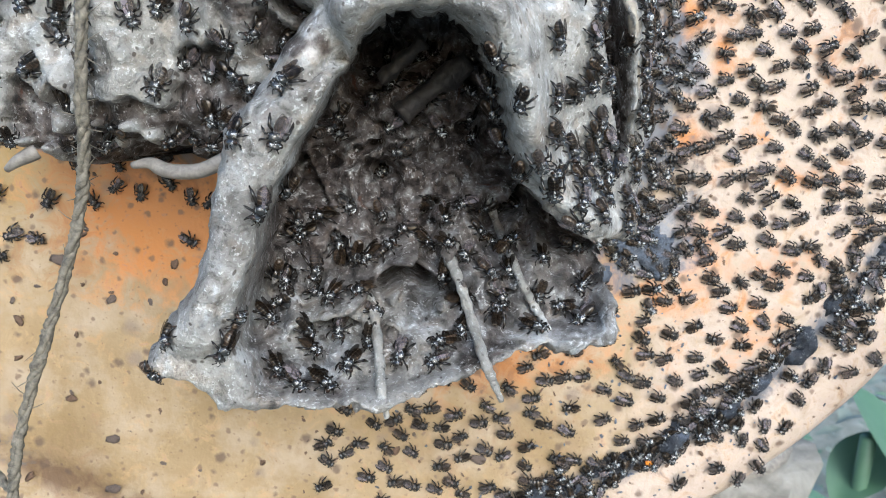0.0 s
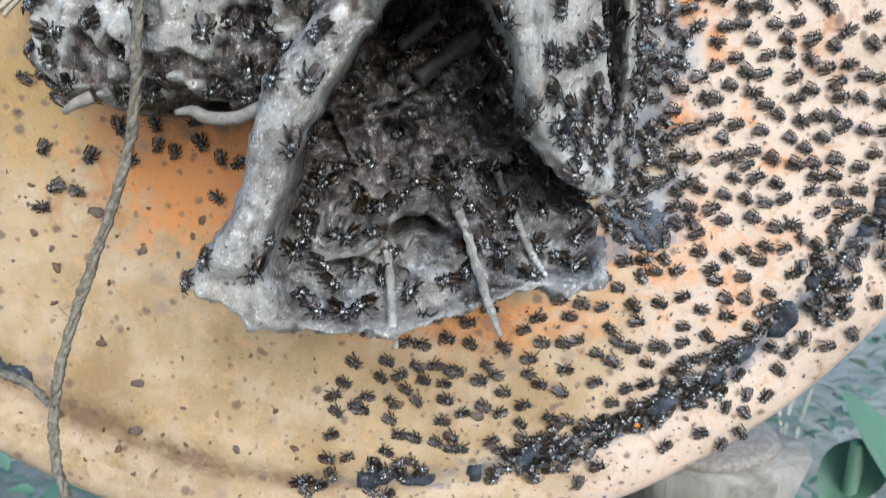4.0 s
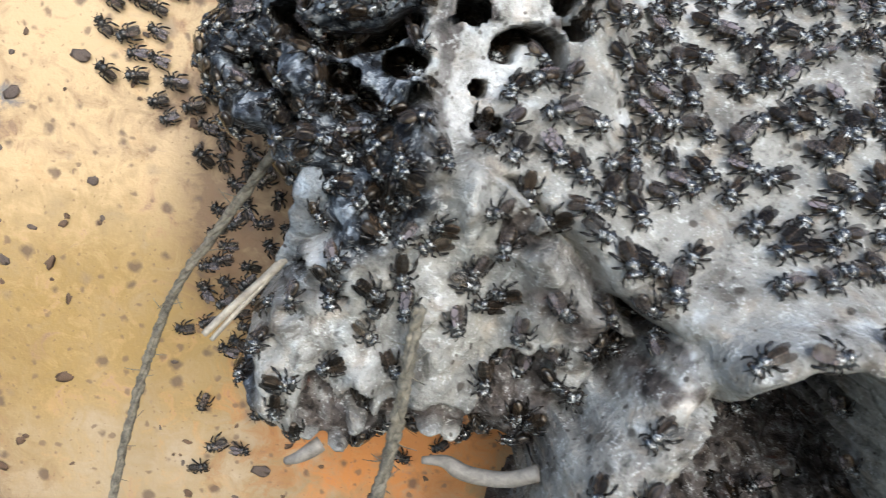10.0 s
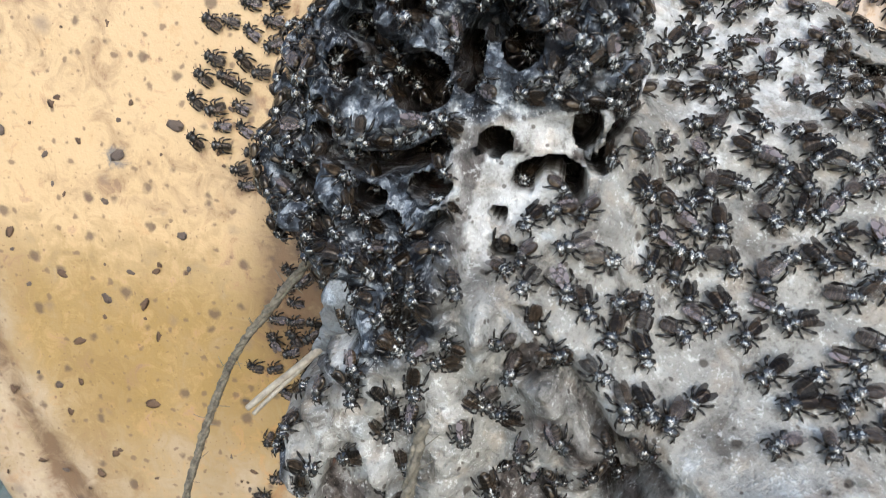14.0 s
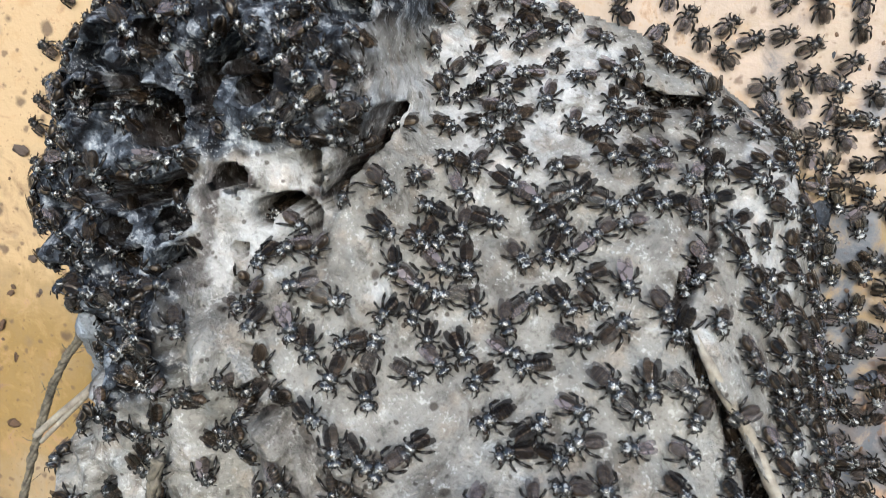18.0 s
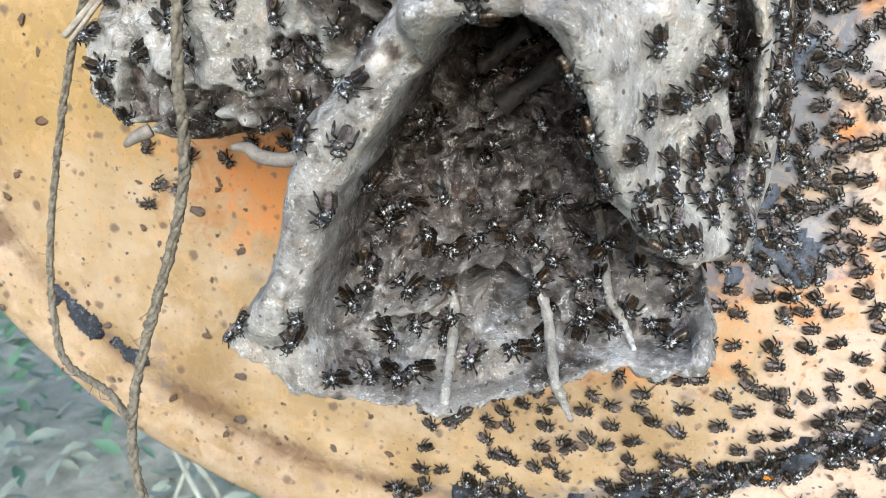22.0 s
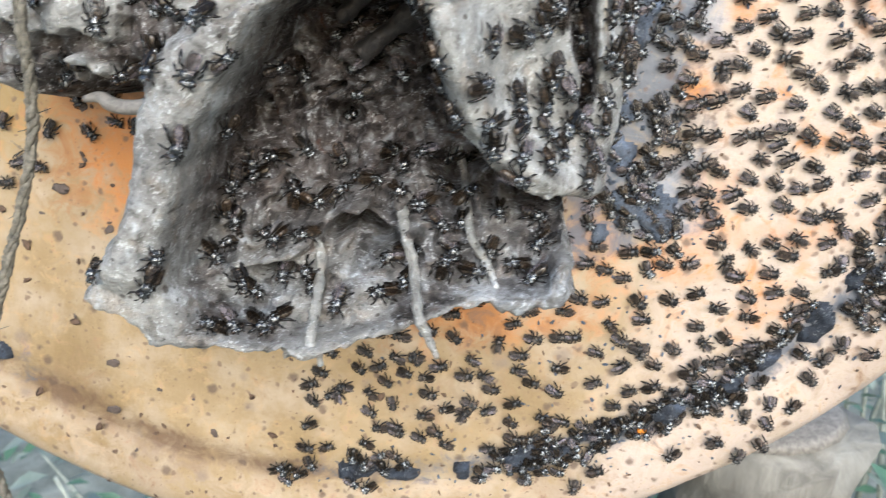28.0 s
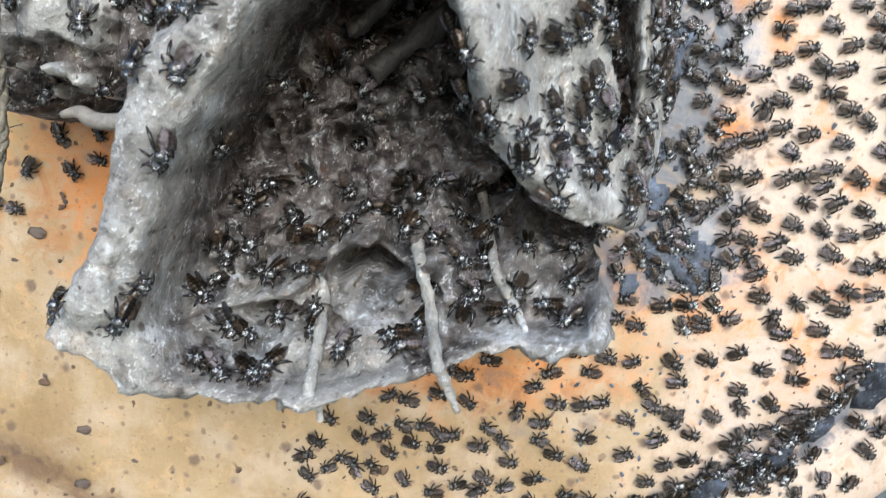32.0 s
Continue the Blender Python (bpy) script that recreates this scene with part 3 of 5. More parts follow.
def lid_material():
    m, nt, p = material("ochre_plaster")
    vec = coords(nt)
    big, mid, fine = noise_node(nt, vec, 26, 5, 0.62, 0.5), noise_node(nt, vec, 95, 5, 0.65), noise_node(nt, vec, 1100, 4)
    blot = ramp(nt, noise_node(nt, vec, 200, 5, 0.7, 0.8), (0.30, grey(0.0)), (0.70, grey(1.0)))

    def share(key, low, high, top=0.9):
        """A named share of the lid, broken up by the blotches."""
        a = nt.nodes.new("ShaderNodeAttribute")
        a.attribute_name = key
        k = nt.nodes.new("ShaderNodeMath")
        k.operation = "MULTIPLY_ADD"
        nt.links.new(blot, k.inputs[0])
        k.inputs[1].default_value = 0.44
        half = nt.nodes.new("ShaderNodeMath")
        half.operation = "MULTIPLY"
        nt.links.new(a.outputs["Fac"], half.inputs[0])
        half.inputs[1].default_value = 0.5
        nt.links.new(half.outputs[0], k.inputs[2])
        return ramp(nt, k.outputs[0], (low, grey(0.0)), (0.5 * (low + high), grey(0.45 * top)), (high, grey(top)))

    base = ramp(nt, big, (0.34, (0.250, 0.166, 0.072)), (0.50, (0.325, 0.230, 0.122)), (0.66, (0.41, 0.318, 0.212)))
    base = mixed(nt, share("pale", 0.36, 0.78, 0.9), base, (0.50, 0.400, 0.340))
    base = mixed(nt, ramp(nt, mid, (0.46, grey(0.0)), (0.66, grey(0.5))), base, (0.46, 0.37, 0.28))
    base = mixed(nt, share("ochre", 0.24, 0.75, 0.85), base, (0.300, 0.190, 0.054))
    base = mixed(nt, share("cream", 0.24, 0.62, 0.9), base, (0.560, 0.400, 0.225))
    base = mixed(nt, share("amber", 0.31, 0.62, 0.95), base, (0.50, 0.195, 0.045))
    base = mixed(nt, ramp(nt, noise_node(nt, vec, 170, 4, 0.7, 0.5), (0.60, grey(0.0)), (0.72, grey(0.45))), base, (0.45, 0.27, 0.12))
    base = mixed(nt, share("haze", 0.34, 0.62, 0.85), base, (0.225, 0.240, 0.275))
    base = mixed(nt, share("dirt_shade", 0.34, 0.72, 0.88), base, (0.135, 0.078, 0.041))
    base = mixed(nt, share("stain", 0.46, 0.70), base, (0.110, 0.122, 0.145))
    bend = nt.nodes.new("ShaderNodeVectorMath")
    bend.operation = "MULTIPLY_ADD"
    wob = nt.nodes.new("ShaderNodeTexNoise")
    wob.inputs["Scale"].default_value, wob.inputs["Detail"].default_value = 600, 2
    nt.links.new(vec, wob.inputs["Vector"])
    nt.links.new(wob.outputs["Color"], bend.inputs[0])
    bend.inputs[1].default_value = (0.0016, 0.0016, 0.0016)
    nt.links.new(vec, bend.inputs[2])
    for scale, reach, top, tone in ((170, 0.19, 0.80, (0.105, 0.066, 0.044)), (330, 0.19, 0.75, (0.14, 0.085, 0.055)), (620, 0.12, 0.55, (0.16, 0.090, 0.048)), (80, 0.13, 0.5, (0.16, 0.125, 0.110))):
        # soft spots, each cell with a size of its own and many with none
        cell = grains(nt, bend.outputs[0], scale, True)
        own = nt.nodes.new("ShaderNodeSeparateColor")
        nt.links.new(cell.outputs["Color"], own.inputs[0])
        size = nt.nodes.new("ShaderNodeMath")
        size.operation = "MULTIPLY_ADD"
        nt.links.new(own.outputs[0], size.inputs[0])
        size.inputs[1].default_value, size.inputs[2].default_value = -2.2 * reach, 1.2 * reach + 0.5
        rim = nt.nodes.new("ShaderNodeMath")
        rim.operation = "ADD"
        nt.links.new(size.outputs[0], rim.inputs[0])
        nt.links.new(cell.outputs["Distance"], rim.inputs[1])
        base = mixed(nt, ramp(nt, rim.outputs[0], (0.44, grey(top)), (0.56, grey(0.0))), base, tone)
    base = mixed(nt, ramp(nt, noise_node(nt, vec, 330, 2, 0.5, 1.5), (0.70, grey(0.0)), (0.80, grey(0.35))), base, (0.22, 0.15, 0.11))
    nt.links.new(base, p.inputs["Base Color"])
    p.inputs["Roughness"].default_value = 0.55
    bumped(nt, p, mixed(nt, 0.5, mid, fine), 0.45, 0.0008)
    return m


MAT_LID = lid_material()


def plain(name, light, dark, scale, rough, bump=0.0, distance=0.001, stretch=None):
    m, nt, p = material(name)
    vec = coords(nt)
    if stretch:
        mp = nt.nodes.new("ShaderNodeMapping")
        mp.inputs["Scale"].default_value = stretch
        nt.links.new(vec, mp.inputs["Vector"])
        vec = mp.outputs["Vector"]
    n = noise_node(nt, vec, scale, 5, 0.65, 0.3)
    nt.links.new(ramp(nt, n, (0.3, dark), (0.7, light)), p.inputs["Base Color"])
    p.inputs["Roughness"].default_value = rough
    if bump:
        bumped(nt, p, n, bump, distance)
    return m


MAT_ROPE = plain("twine", (0.24, 0.21, 0.16), (0.045, 0.040, 0.030), 900, 0.8, 0.6, 0.0004)
MAT_BARK = plain("bark", (0.31, 0.29, 0.25), (0.10, 0.09, 0.075), 60, 0.85, 0.8, 0.004, (1, 1, 0.25))
MAT_BAR = plain("crusted_bar", (0.055, 0.046, 0.040), (0.010, 0.008, 0.007), 700, 0.6, 0.8, 0.0006)
MAT_ROOT = plain("pale_root", (0.30, 0.27, 0.235), (0.12, 0.105, 0.09), 500, 0.6, 0.4, 0.0004)
MAT_TWIG = plain("pale_twig", (0.42, 0.38, 0.31), (0.17, 0.14, 0.11), 700, 0.6, 0.5, 0.0003)
MAT_FLECK = plain("resin_fleck", (0.17, 0.095, 0.05), (0.05, 0.030, 0.02), 700, 0.5, 0.4, 0.0003)
MAT_FLECK_GREY = plain("resin_fleck_grey", (0.15, 0.105, 0.08), (0.055, 0.040, 0.032), 700, 0.5, 0.4, 0.0003)
MAT_AMBER = plain("amber_resin", (0.75, 0.28, 0.03), (0.45, 0.13, 0.01), 500, 0.25)
MAT_GROUND = plain("leaf_litter", (0.36, 0.36, 0.31), (0.13, 0.14, 0.11), 9, 0.9, 0.6, 0.02)
MAT_LEAF = plain("leaf", (0.12, 0.21, 0.13), (0.065, 0.135, 0.08), 14, 0.5)
MAT_LEAF_PALE = plain("pale_leaf", (0.27, 0.30, 0.25), (0.15, 0.185, 0.15), 12, 0.6)
MAT_STEM = plain("dry_stem", (0.40, 0.42, 0.36), (0.20, 0.21, 0.17), 30, 0.7)


def bee_body(name, pale, coat):
    m, nt, p = material(name)
    vec = coords(nt)
    n = noise_node(nt, vec, 1700, 3, 0.6, 0.8)
    hair = noise_node(nt, vec, 950, 2, 0.5, 2.2)
    black = ramp(nt, n, (0.3, (0.004, 0.004, 0.004)), (0.8, (0.020, 0.018, 0.016)))
    nt.links.new(mixed(nt, ramp(nt, hair, (0.565, grey(0.0)), (0.62, grey(0.85))), black, pale), p.inputs["Base Color"])    # pale streaks: hair, and sky glints put into the colour
    p.inputs["Roughness"].default_value = 0.45
    p.inputs["Coat Weight"].default_value, p.inputs["Coat Roughness"].default_value = coat, 0.14
    p.inputs["Coat IOR"].default_value = 2.0
    p.inputs["Specular IOR Level"].default_value = 0.1
    bumped(nt, p, n, 0.5, 0.0003)
    nt.links.new(p.inputs["Normal"].links[0].from_socket, p.inputs["Coat Normal"])
    return m


def bee_materials():
    m = bee_body("bee_black", (0.36, 0.37, 0.37), 0.85)
    a, nt, p = material("bee_abdomen")
    info = nt.nodes.new("ShaderNodeObjectInfo")
    tone = ramp(nt, info.outputs["Random"], (0.0, (0.006, 0.005, 0.004)), (0.6, (0.018, 0.012, 0.008)), (1.0, (0.050, 0.030, 0.017)))
    ring = nt.nodes.new("ShaderNodeTexWave")
    ring.bands_direction = "Y"
    ring.inputs["Scale"].default_value, ring.inputs["Distortion"].default_value = 620, 1.0
    nt.links.new(coords(nt), ring.inputs["Vector"])
    nt.links.new(mixed(nt, ramp(nt, ring.outputs["Fac"], (0.72, grey(0.0)), (0.95, grey(0.6))), tone, (0.15, 0.115, 0.080)), p.inputs["Base Color"])
    p.inputs["Roughness"].default_value = 0.4
    p.inputs["Specular IOR Level"].default_value = 0.2
    p.inputs["Coat Weight"].default_value, p.inputs["Coat Roughness"].default_value = 0.5, 0.15
    bumped(nt, p, noise_node(nt, coords(nt), 3000, 3), 0.4, 0.0001)
    out = [m, a]
    # bee_wing_sheen carries the wings' lilac reflection in its base colour
    for name, dark, warm, pale, alpha in (("bee_wing", (0.004, 0.003, 0.002), (0.012, 0.008, 0.005), (0.045, 0.030, 0.019), 0.82), ("bee_wing_sheen", (0.030, 0.024, 0.020), (0.080, 0.066, 0.062), (0.240, 0.205, 0.220), 0.66), ("bee_wing_brown", (0.008, 0.006, 0.004), (0.038, 0.026, 0.019), (0.125, 0.093, 0.078), 0.78)):
        w, nt, p = material(name)
        vec = coords(nt)
        info, isle, add, frac = nt.nodes.new("ShaderNodeObjectInfo"), nt.nodes.new("ShaderNodeNewGeometry"), nt.nodes.new("ShaderNodeMath"), nt.nodes.new("ShaderNodeMath")
        add.operation, frac.operation = "ADD", "FRACT"
        nt.links.new(info.outputs["Random"], add.inputs[0])
        nt.links.new(isle.outputs["Random Per Island"], add.inputs[1])
        nt.links.new(add.outputs[0], frac.inputs[0])
        tone = ramp(nt, frac.outputs[0], (0.0, dark), (0.55, warm), (1.0, pale))
        vein = nt.nodes.new("ShaderNodeTexVoronoi")
        vein.feature = "DISTANCE_TO_EDGE"
        vein.inputs["Scale"].default_value = 900
        nt.links.new(vec, vein.inputs["Vector"])
        nt.links.new(mixed(nt, ramp(nt, vein.outputs["Distance"], (0.03, grey(0.7)), (0.12, grey(0.0))), tone, dark), p.inputs["Base Color"])
        p.inputs["Roughness"].default_value, p.inputs["Alpha"].default_value = 0.24, alpha
        p.inputs["Specular IOR Level"].default_value = 0.2
        bumped(nt, p, noise_node(nt, vec, 1300, 2), 0.4, 0.0002)
        out.append(w)
    return out


MAT_BEE, MAT_ABDOMEN, MAT_WING, MAT_SHEEN, MAT_WING_BROWN = bee_materials()
MAT_DULL = bee_body("bee_brown", (0.17, 0.13, 0.10), 0.30)
MAT_LEG = plain("bee_leg", (0.022, 0.017, 0.013), (0.004, 0.003, 0.003), 1800, 0.24)
MAT_EYE = plain("bee_eye", (0.030, 0.018, 0.012), (0.012, 0.007, 0.005), 2500, 0.22)


# ---- mesh helpers ----
def part(name, bm, mat, parent=None, label=""):
    me = bpy.data.meshes.new(name)
    bm.to_mesh(me)
    bm.free()
    me.materials.append(mat)
    me.shade_smooth()
    ob = new(name, me)
    ob.parent = parent
    if label:
        tagged(ob, label)
    return ob


def from_arrays(name, verts, faces, mat, parent=None, label="", attrs=None):
    me = bpy.data.meshes.new(name)
    me.from_pydata([tuple(v) for v in verts], [], [tuple(f) for f in faces])
    me.materials.append(mat)
    me.shade_smooth()
    for key, values in (attrs or {}).items():
        me.attributes.new(key, "FLOAT", "POINT").data.foreach_set("value", np.asarray(values, np.float32))
    ob = new(name, me)
    ob.parent = parent
    if label:
        tagged(ob, label)
    return ob


def tube_bm(points, radii, sides=8, twist=0.0, lobes=0, bm=None):
    """A tube along points; lobes gives it the ridges of laid twine."""
    bm = bm or bmesh.new()
    pts = [Vector(p) for p in points]
    rings, ref, run = [], Vector((0.3, -1, 0.2)), 0.0
    for i, p in enumerate(pts):
        t = (pts[min(i + 1, len(pts) - 1)] - pts[max(i - 1, 0)]).normalized()
        a = (ref - t * ref.dot(t)).normalized()
        b = t.cross(a)
        run += (p - pts[i - 1]).length if i else 0
        ring = []
        for k in range(sides):
            an = 2 * math.pi * k / sides
            r = radii[i] * (1 + (0.28 * abs(math.cos(lobes * 0.5 * (an + twist * run))) - 0.14 if lobes else 0))
            ring.append(bm.verts.new(p + a * (r * math.cos(an)) + b * (r * math.sin(an))))
        rings.append(ring)
    for r0, r1 in zip(rings, rings[1:]):
        for k in range(sides):
            bm.faces.new((r0[k], r0[(k + 1) % sides], r1[(k + 1) % sides], r1[k]))
    bm.faces.new(rings[0][::-1])
    bm.faces.new(rings[-1])
    return bm


def smooth_line(points, n):
    """A Catmull-Rom line through the points."""
    pts = [Vector(p) for p in points]
    pts = [2 * pts[0] - pts[1]] + pts + [2 * pts[-1] - pts[-2]]
    out = []
    for i in range(1, len(pts) - 2):
        for k in range(n):
            t = k / n
            a, b, c, d = pts[i - 1:i + 3]
            out.append(0.5 * (2 * b + (c - a) * t + (2 * a - 5 * b + 4 * c - d) * t * t + (3 * b - a - 3 * c + d) * t ** 3))
    return out + [pts[-2]]


def ball_bm(bm, centre, radii, seg=10, rings=7, tilt=0.0):
    m = Matrix.Translation(centre) @ Matrix.Rotation(tilt, 4, "X") @ Matrix.Diagonal((*radii, 1))
    bmesh.ops.create_uvsphere(bm, u_segments=seg, v_segments=rings, radius=1, matrix=m @ Matrix.Rotation(math.pi / 2, 4, "X"))
    return bm


def root(name, label, category, group="", kind=""):
    return tagged(new(name), label, category, group, kind)


# ---- ground and distance ----
def build_ground():
    n = 60
    xs = np.concatenate([-np.geomspace(60, 0.2, n // 2), np.geomspace(0.2, 60, n // 2)])
    ys = np.concatenate([[-60, -20, -5, -2], np.linspace(-1, 6, 60), [10, 20, 40, 90]])
    X, Y = np.meshgrid(xs, ys, indexing="ij")
    Z = 0.05 * fbm(X, Y, 0.8, 31) * (np.hypot(X, Y) < 8)
    v = np.stack([X, Y, Z], -1).reshape(-1, 3)
    w = len(ys)
    f = [(i * w + j, (i + 1) * w + j, (i + 1) * w + j + 1, i * w + j + 1) for i in range(len(xs) - 1) for j in range(w - 1)]
    tagged(from_arrays("ground", v, f, MAT_GROUND), "bare ground with pale dry leaf litter and weeds", "ground", kind="structure")


build_ground()


# ---- the hive: a log closed by a round ochre lid, on a post ----
def lathe(profile, seg, wob=0.0):
    """Turned round the y axis through the lid's centre; profile of (radius, y)."""
    verts, faces = [], []
    for r, y in profile:
        for k in range(seg):
            a = 2 * math.pi * k / seg
            rr = r * (1 + wob * math.sin(3 * a + 1) * (r > 0.05))
            verts.append((LX + rr * math.cos(a), y, LZ + rr * math.sin(a)))
    for i in range(len(profile) - 1):
        for k in range(seg):
            faces.append((i * seg + k, (i + 1) * seg + k, (i + 1) * seg + (k + 1) % seg, i * seg + (k + 1) % seg))
    return np.array(verts), faces


HIVE = root("log_hive", "hollow log hive closed by a round ochre lid", "hive")


def lid_shares(v):
    """How much of the lid is pale, amber-coated, stained by resin, dirty, or painted with glare and shade, point by
    point.
    """
    x, z = v[:, 0], v[:, 2]
    r = np.hypot(x - LX, z - LZ)
    a = np.degrees(np.arctan2(x - LX, LZ - z))
    # last term: brighter light at the upper left, put into the colour
    pale = np.clip(step(0.030, 0.062, x) + step(1.236, 1.250, z) * step(-0.020, 0.0, x) + 0.45 * step(0.126, 0.134, r) + 0.8 * step(1.210, 1.260, z) * step(-0.050, -0.080, x), 0, 1)
    ochre = np.clip(step(-0.042, -0.074, x) * step(1.150, 1.190, z) * (1 - 0.8 * step(1.205, 1.250, z)) * step(0.127, 0.118, r), 0, 1)
    haze = np.clip(step(0.040, 0.046, x) * step(0.066, 0.052, x) * step(1.150, 1.162, z) * step(1.268, 1.25, z) * step(-0.15, 0.45, fbm(x, z, 0.009, 96)), 0, 1)
    # painted glare: the lid made lighter towards its upper left
    cream = step(-0.050, -0.066, x) * step(1.196, 1.230, z)
    amber = 1.2 * np.exp(-(((x + 0.039) / 0.024) ** 2 + ((z - 1.176) / 0.018) ** 2)) + 0.6 * np.exp(-(((x - 0.056) / 0.008) ** 2 + ((z - 1.200) / 0.028) ** 2)) * step(-0.3, 0.3, fbm(x, z, 0.010, 93)) + 0.7 * np.exp(-(((x - 0.040) / 0.010) ** 2 + ((z - 1.160) / 0.010) ** 2))
    amber = amber + 0.7 * np.exp(-(((x - 0.014) / 0.032) ** 2 + ((z - 1.143) / 0.007) ** 2)) + 0.45 * step(0.045, 0.055, x) * step(0.10, 0.08, x) * step(0.1, 0.5, fbm(x, z, 0.008, 92)) * step(1.13, 1.15, z)
    amber = np.clip(amber + 0.25 * np.exp(-((x + 0.062) / 0.012) ** 2) * step(1.185, 1.205, z), 0, 1)
    edge = np.interp(z, [1.150, 1.160, 1.168, 1.180, 1.200, 1.218, 1.232, 1.245], [0.034, 0.050, 0.051, 0.0515, 0.0545, 0.0525, 0.0490, 0.0340]) + 0.003 * fbm(x, z, 0.008, 95)
    stain = 0.85 * step(-0.004, 0.003, edge - x) * step(0.024, 0.032, x) * step(1.146, 1.158, z) * step(1.272, 1.258, z)
    stain = stain + np.exp(-((r - 0.1275) / 0.0048) ** 2) * step(-16, 6, a) * step(104, 90, a) * (0.75 + 0.25 * step(10, 25, a))
    stain = stain + 0.55 * step(0.042, 0.052, x) * step(0.092, 0.070, x) * step(1.150, 1.165, z) * step(1.262, 1.24, z) * step(-0.3, 0.3, fbm(x, z, 0.012, 91))
    # dirt in groove and blotches; shade below and left of the lobe painted in
    dirt_shade = np.clip(0.85 * np.exp(-((r - 0.1290) / 0.0034) ** 2) * step(10, -5, a) + 1.5 * np.exp(-((x + 0.0655) / 0.0105) ** 2) * step(1.186, 1.202, z) * step(1.236, 1.226, z) + 0.5 * np.exp(-((x + 0.066) / 0.010) ** 2) * step(1.222, 1.232, z) + 0.35 * step(0.1, 0.5, fbm(x, z, 0.02, 94)) + 0.8 * np.exp(-(((x + 0.040) / 0.020) ** 2 + ((z - 1.1845) / 0.0055) ** 2)), 0, 1)
    # streak and spots of resin; a darker band along the lobe's lower edge
    stain = stain + 0.5 * np.exp(-(line_distance(x, z, [(-0.0975, 1.1415), (-0.0904, 1.1353), (-0.0820, 1.1292)]) / 0.0024) ** 2) + 0.8 * np.exp(-(((x + 0.0765) / 0.006) ** 2 + ((z - 1.1255) / 0.004) ** 2)) + 0.9 * np.exp(-(((x + 0.102) / 0.0040) ** 2 + ((z - 1.2285) / 0.0022) ** 2)) + 0.4 * np.exp(-(((x + 0.050) / 0.03) ** 2 + ((z - 1.188) / 0.006) ** 2))
    return {"pale": pale, "amber": amber, "stain": np.clip(stain, 0, 1), "dirt_shade": dirt_shade, "ochre": ochre, "cream": cream, "haze": haze}


def build_hive():
    prof = [(r, FACE) for r in np.linspace(0.0005, 0.1235, 110)] + [(0.1248, FACE + 0.0001), (0.1260, FACE + 0.0003), (0.1272, FACE + 0.0005), (0.1285, FACE + 0.0007), (0.1305, FACE + 0.0007)]
    v, f = lathe(prof, 320, 0.002)
    v[:, 1] += 0.0005 * fbm(v[:, 0], v[:, 2], 0.03, 41) + 0.00015 * fbm(v[:, 0], v[:, 2], 0.006, 43)
    from_arrays("lid", v, f, MAT_LID, HIVE, "round ochre lid, cream in places, specked with resin, glare and shade painted in", lid_shares(v))
    prof = [(0.1305, FACE + 0.0007), (0.1325, FACE + 0.0004), (0.1360, FACE + 0.0001), (0.1400, FACE + 0.0001), (0.1435, FACE + 0.0006), (0.1460, FACE + 0.0025), (0.1470, FACE + 0.0055), (0.1470, FACE + 0.013), (0.1440, FACE + 0.015), (0.12, FACE + 0.0152)]
    v, f = lathe(prof, 320, 0.002)
    v[:, 1] += 0.0005 * fbm(v[:, 0], v[:, 2], 0.03, 41) + 0.0004 * fbm(v[:, 0], v[:, 2], 0.02, 42) * (np.hypot(v[:, 0] - LX, v[:, 2] - LZ) > 0.132)
    from_arrays("lid_rim", v, f, MAT_LID, HIVE, "rounded pale rim of the lid", lid_shares(v))
    prof = [(0.005, FACE + 0.0155), (0.118, FACE + 0.0155), (0.130, FACE + 0.017), (0.132, FACE + 0.05), (0.134, FACE + 0.2), (0.133, FACE + 0.36), (0.12, FACE + 0.37), (0.003, FACE + 0.37)]
    v, f = lathe(prof, 90, 0.012)
    from_arrays("log", v, f, MAT_BARK, HIVE, "grey-brown log behind the lid")


build_hive()


def build_post():
    seg, zs = 48, [-0.02, 0.02, 0.2, 0.5, 0.8, 1.0, 1.07, 1.088, 1.092]
    bm = bmesh.new()
    rings = []
    for i, z in enumerate(zs):
        r = 0.088 + 0.02 * (1 - min(z / 0.5, 1)) if i < 7 else (0.084 if i == 7 else 0.070)
        rings.append([bm.verts.new((-0.004 + r * (1 + 0.05 * math.sin(3 * a + z * 4)) * math.cos(a), 0.272 + r * (1 + 0.05 * math.sin(2 * a + z * 3)) * math.sin(a), z)) for a in (2 * math.pi * k / seg for k in range(seg))])
    for r0, r1 in zip(rings, rings[1:]):
        for k in range(seg):
            bm.faces.new((r0[k], r0[(k + 1) % seg], r1[(k + 1) % seg], r1[k]))
    bm.faces.new(rings[-1])
    post = part("tree_stump", bm, MAT_BARK)
    tagged(post, "weathered grey-brown trunk that carries the log hive", "stump")


build_post()


# ---- the nest ----
NEST = root("bee_nest", "grey stingless bee nest of resin and wax with a funnel mouth", "nest")


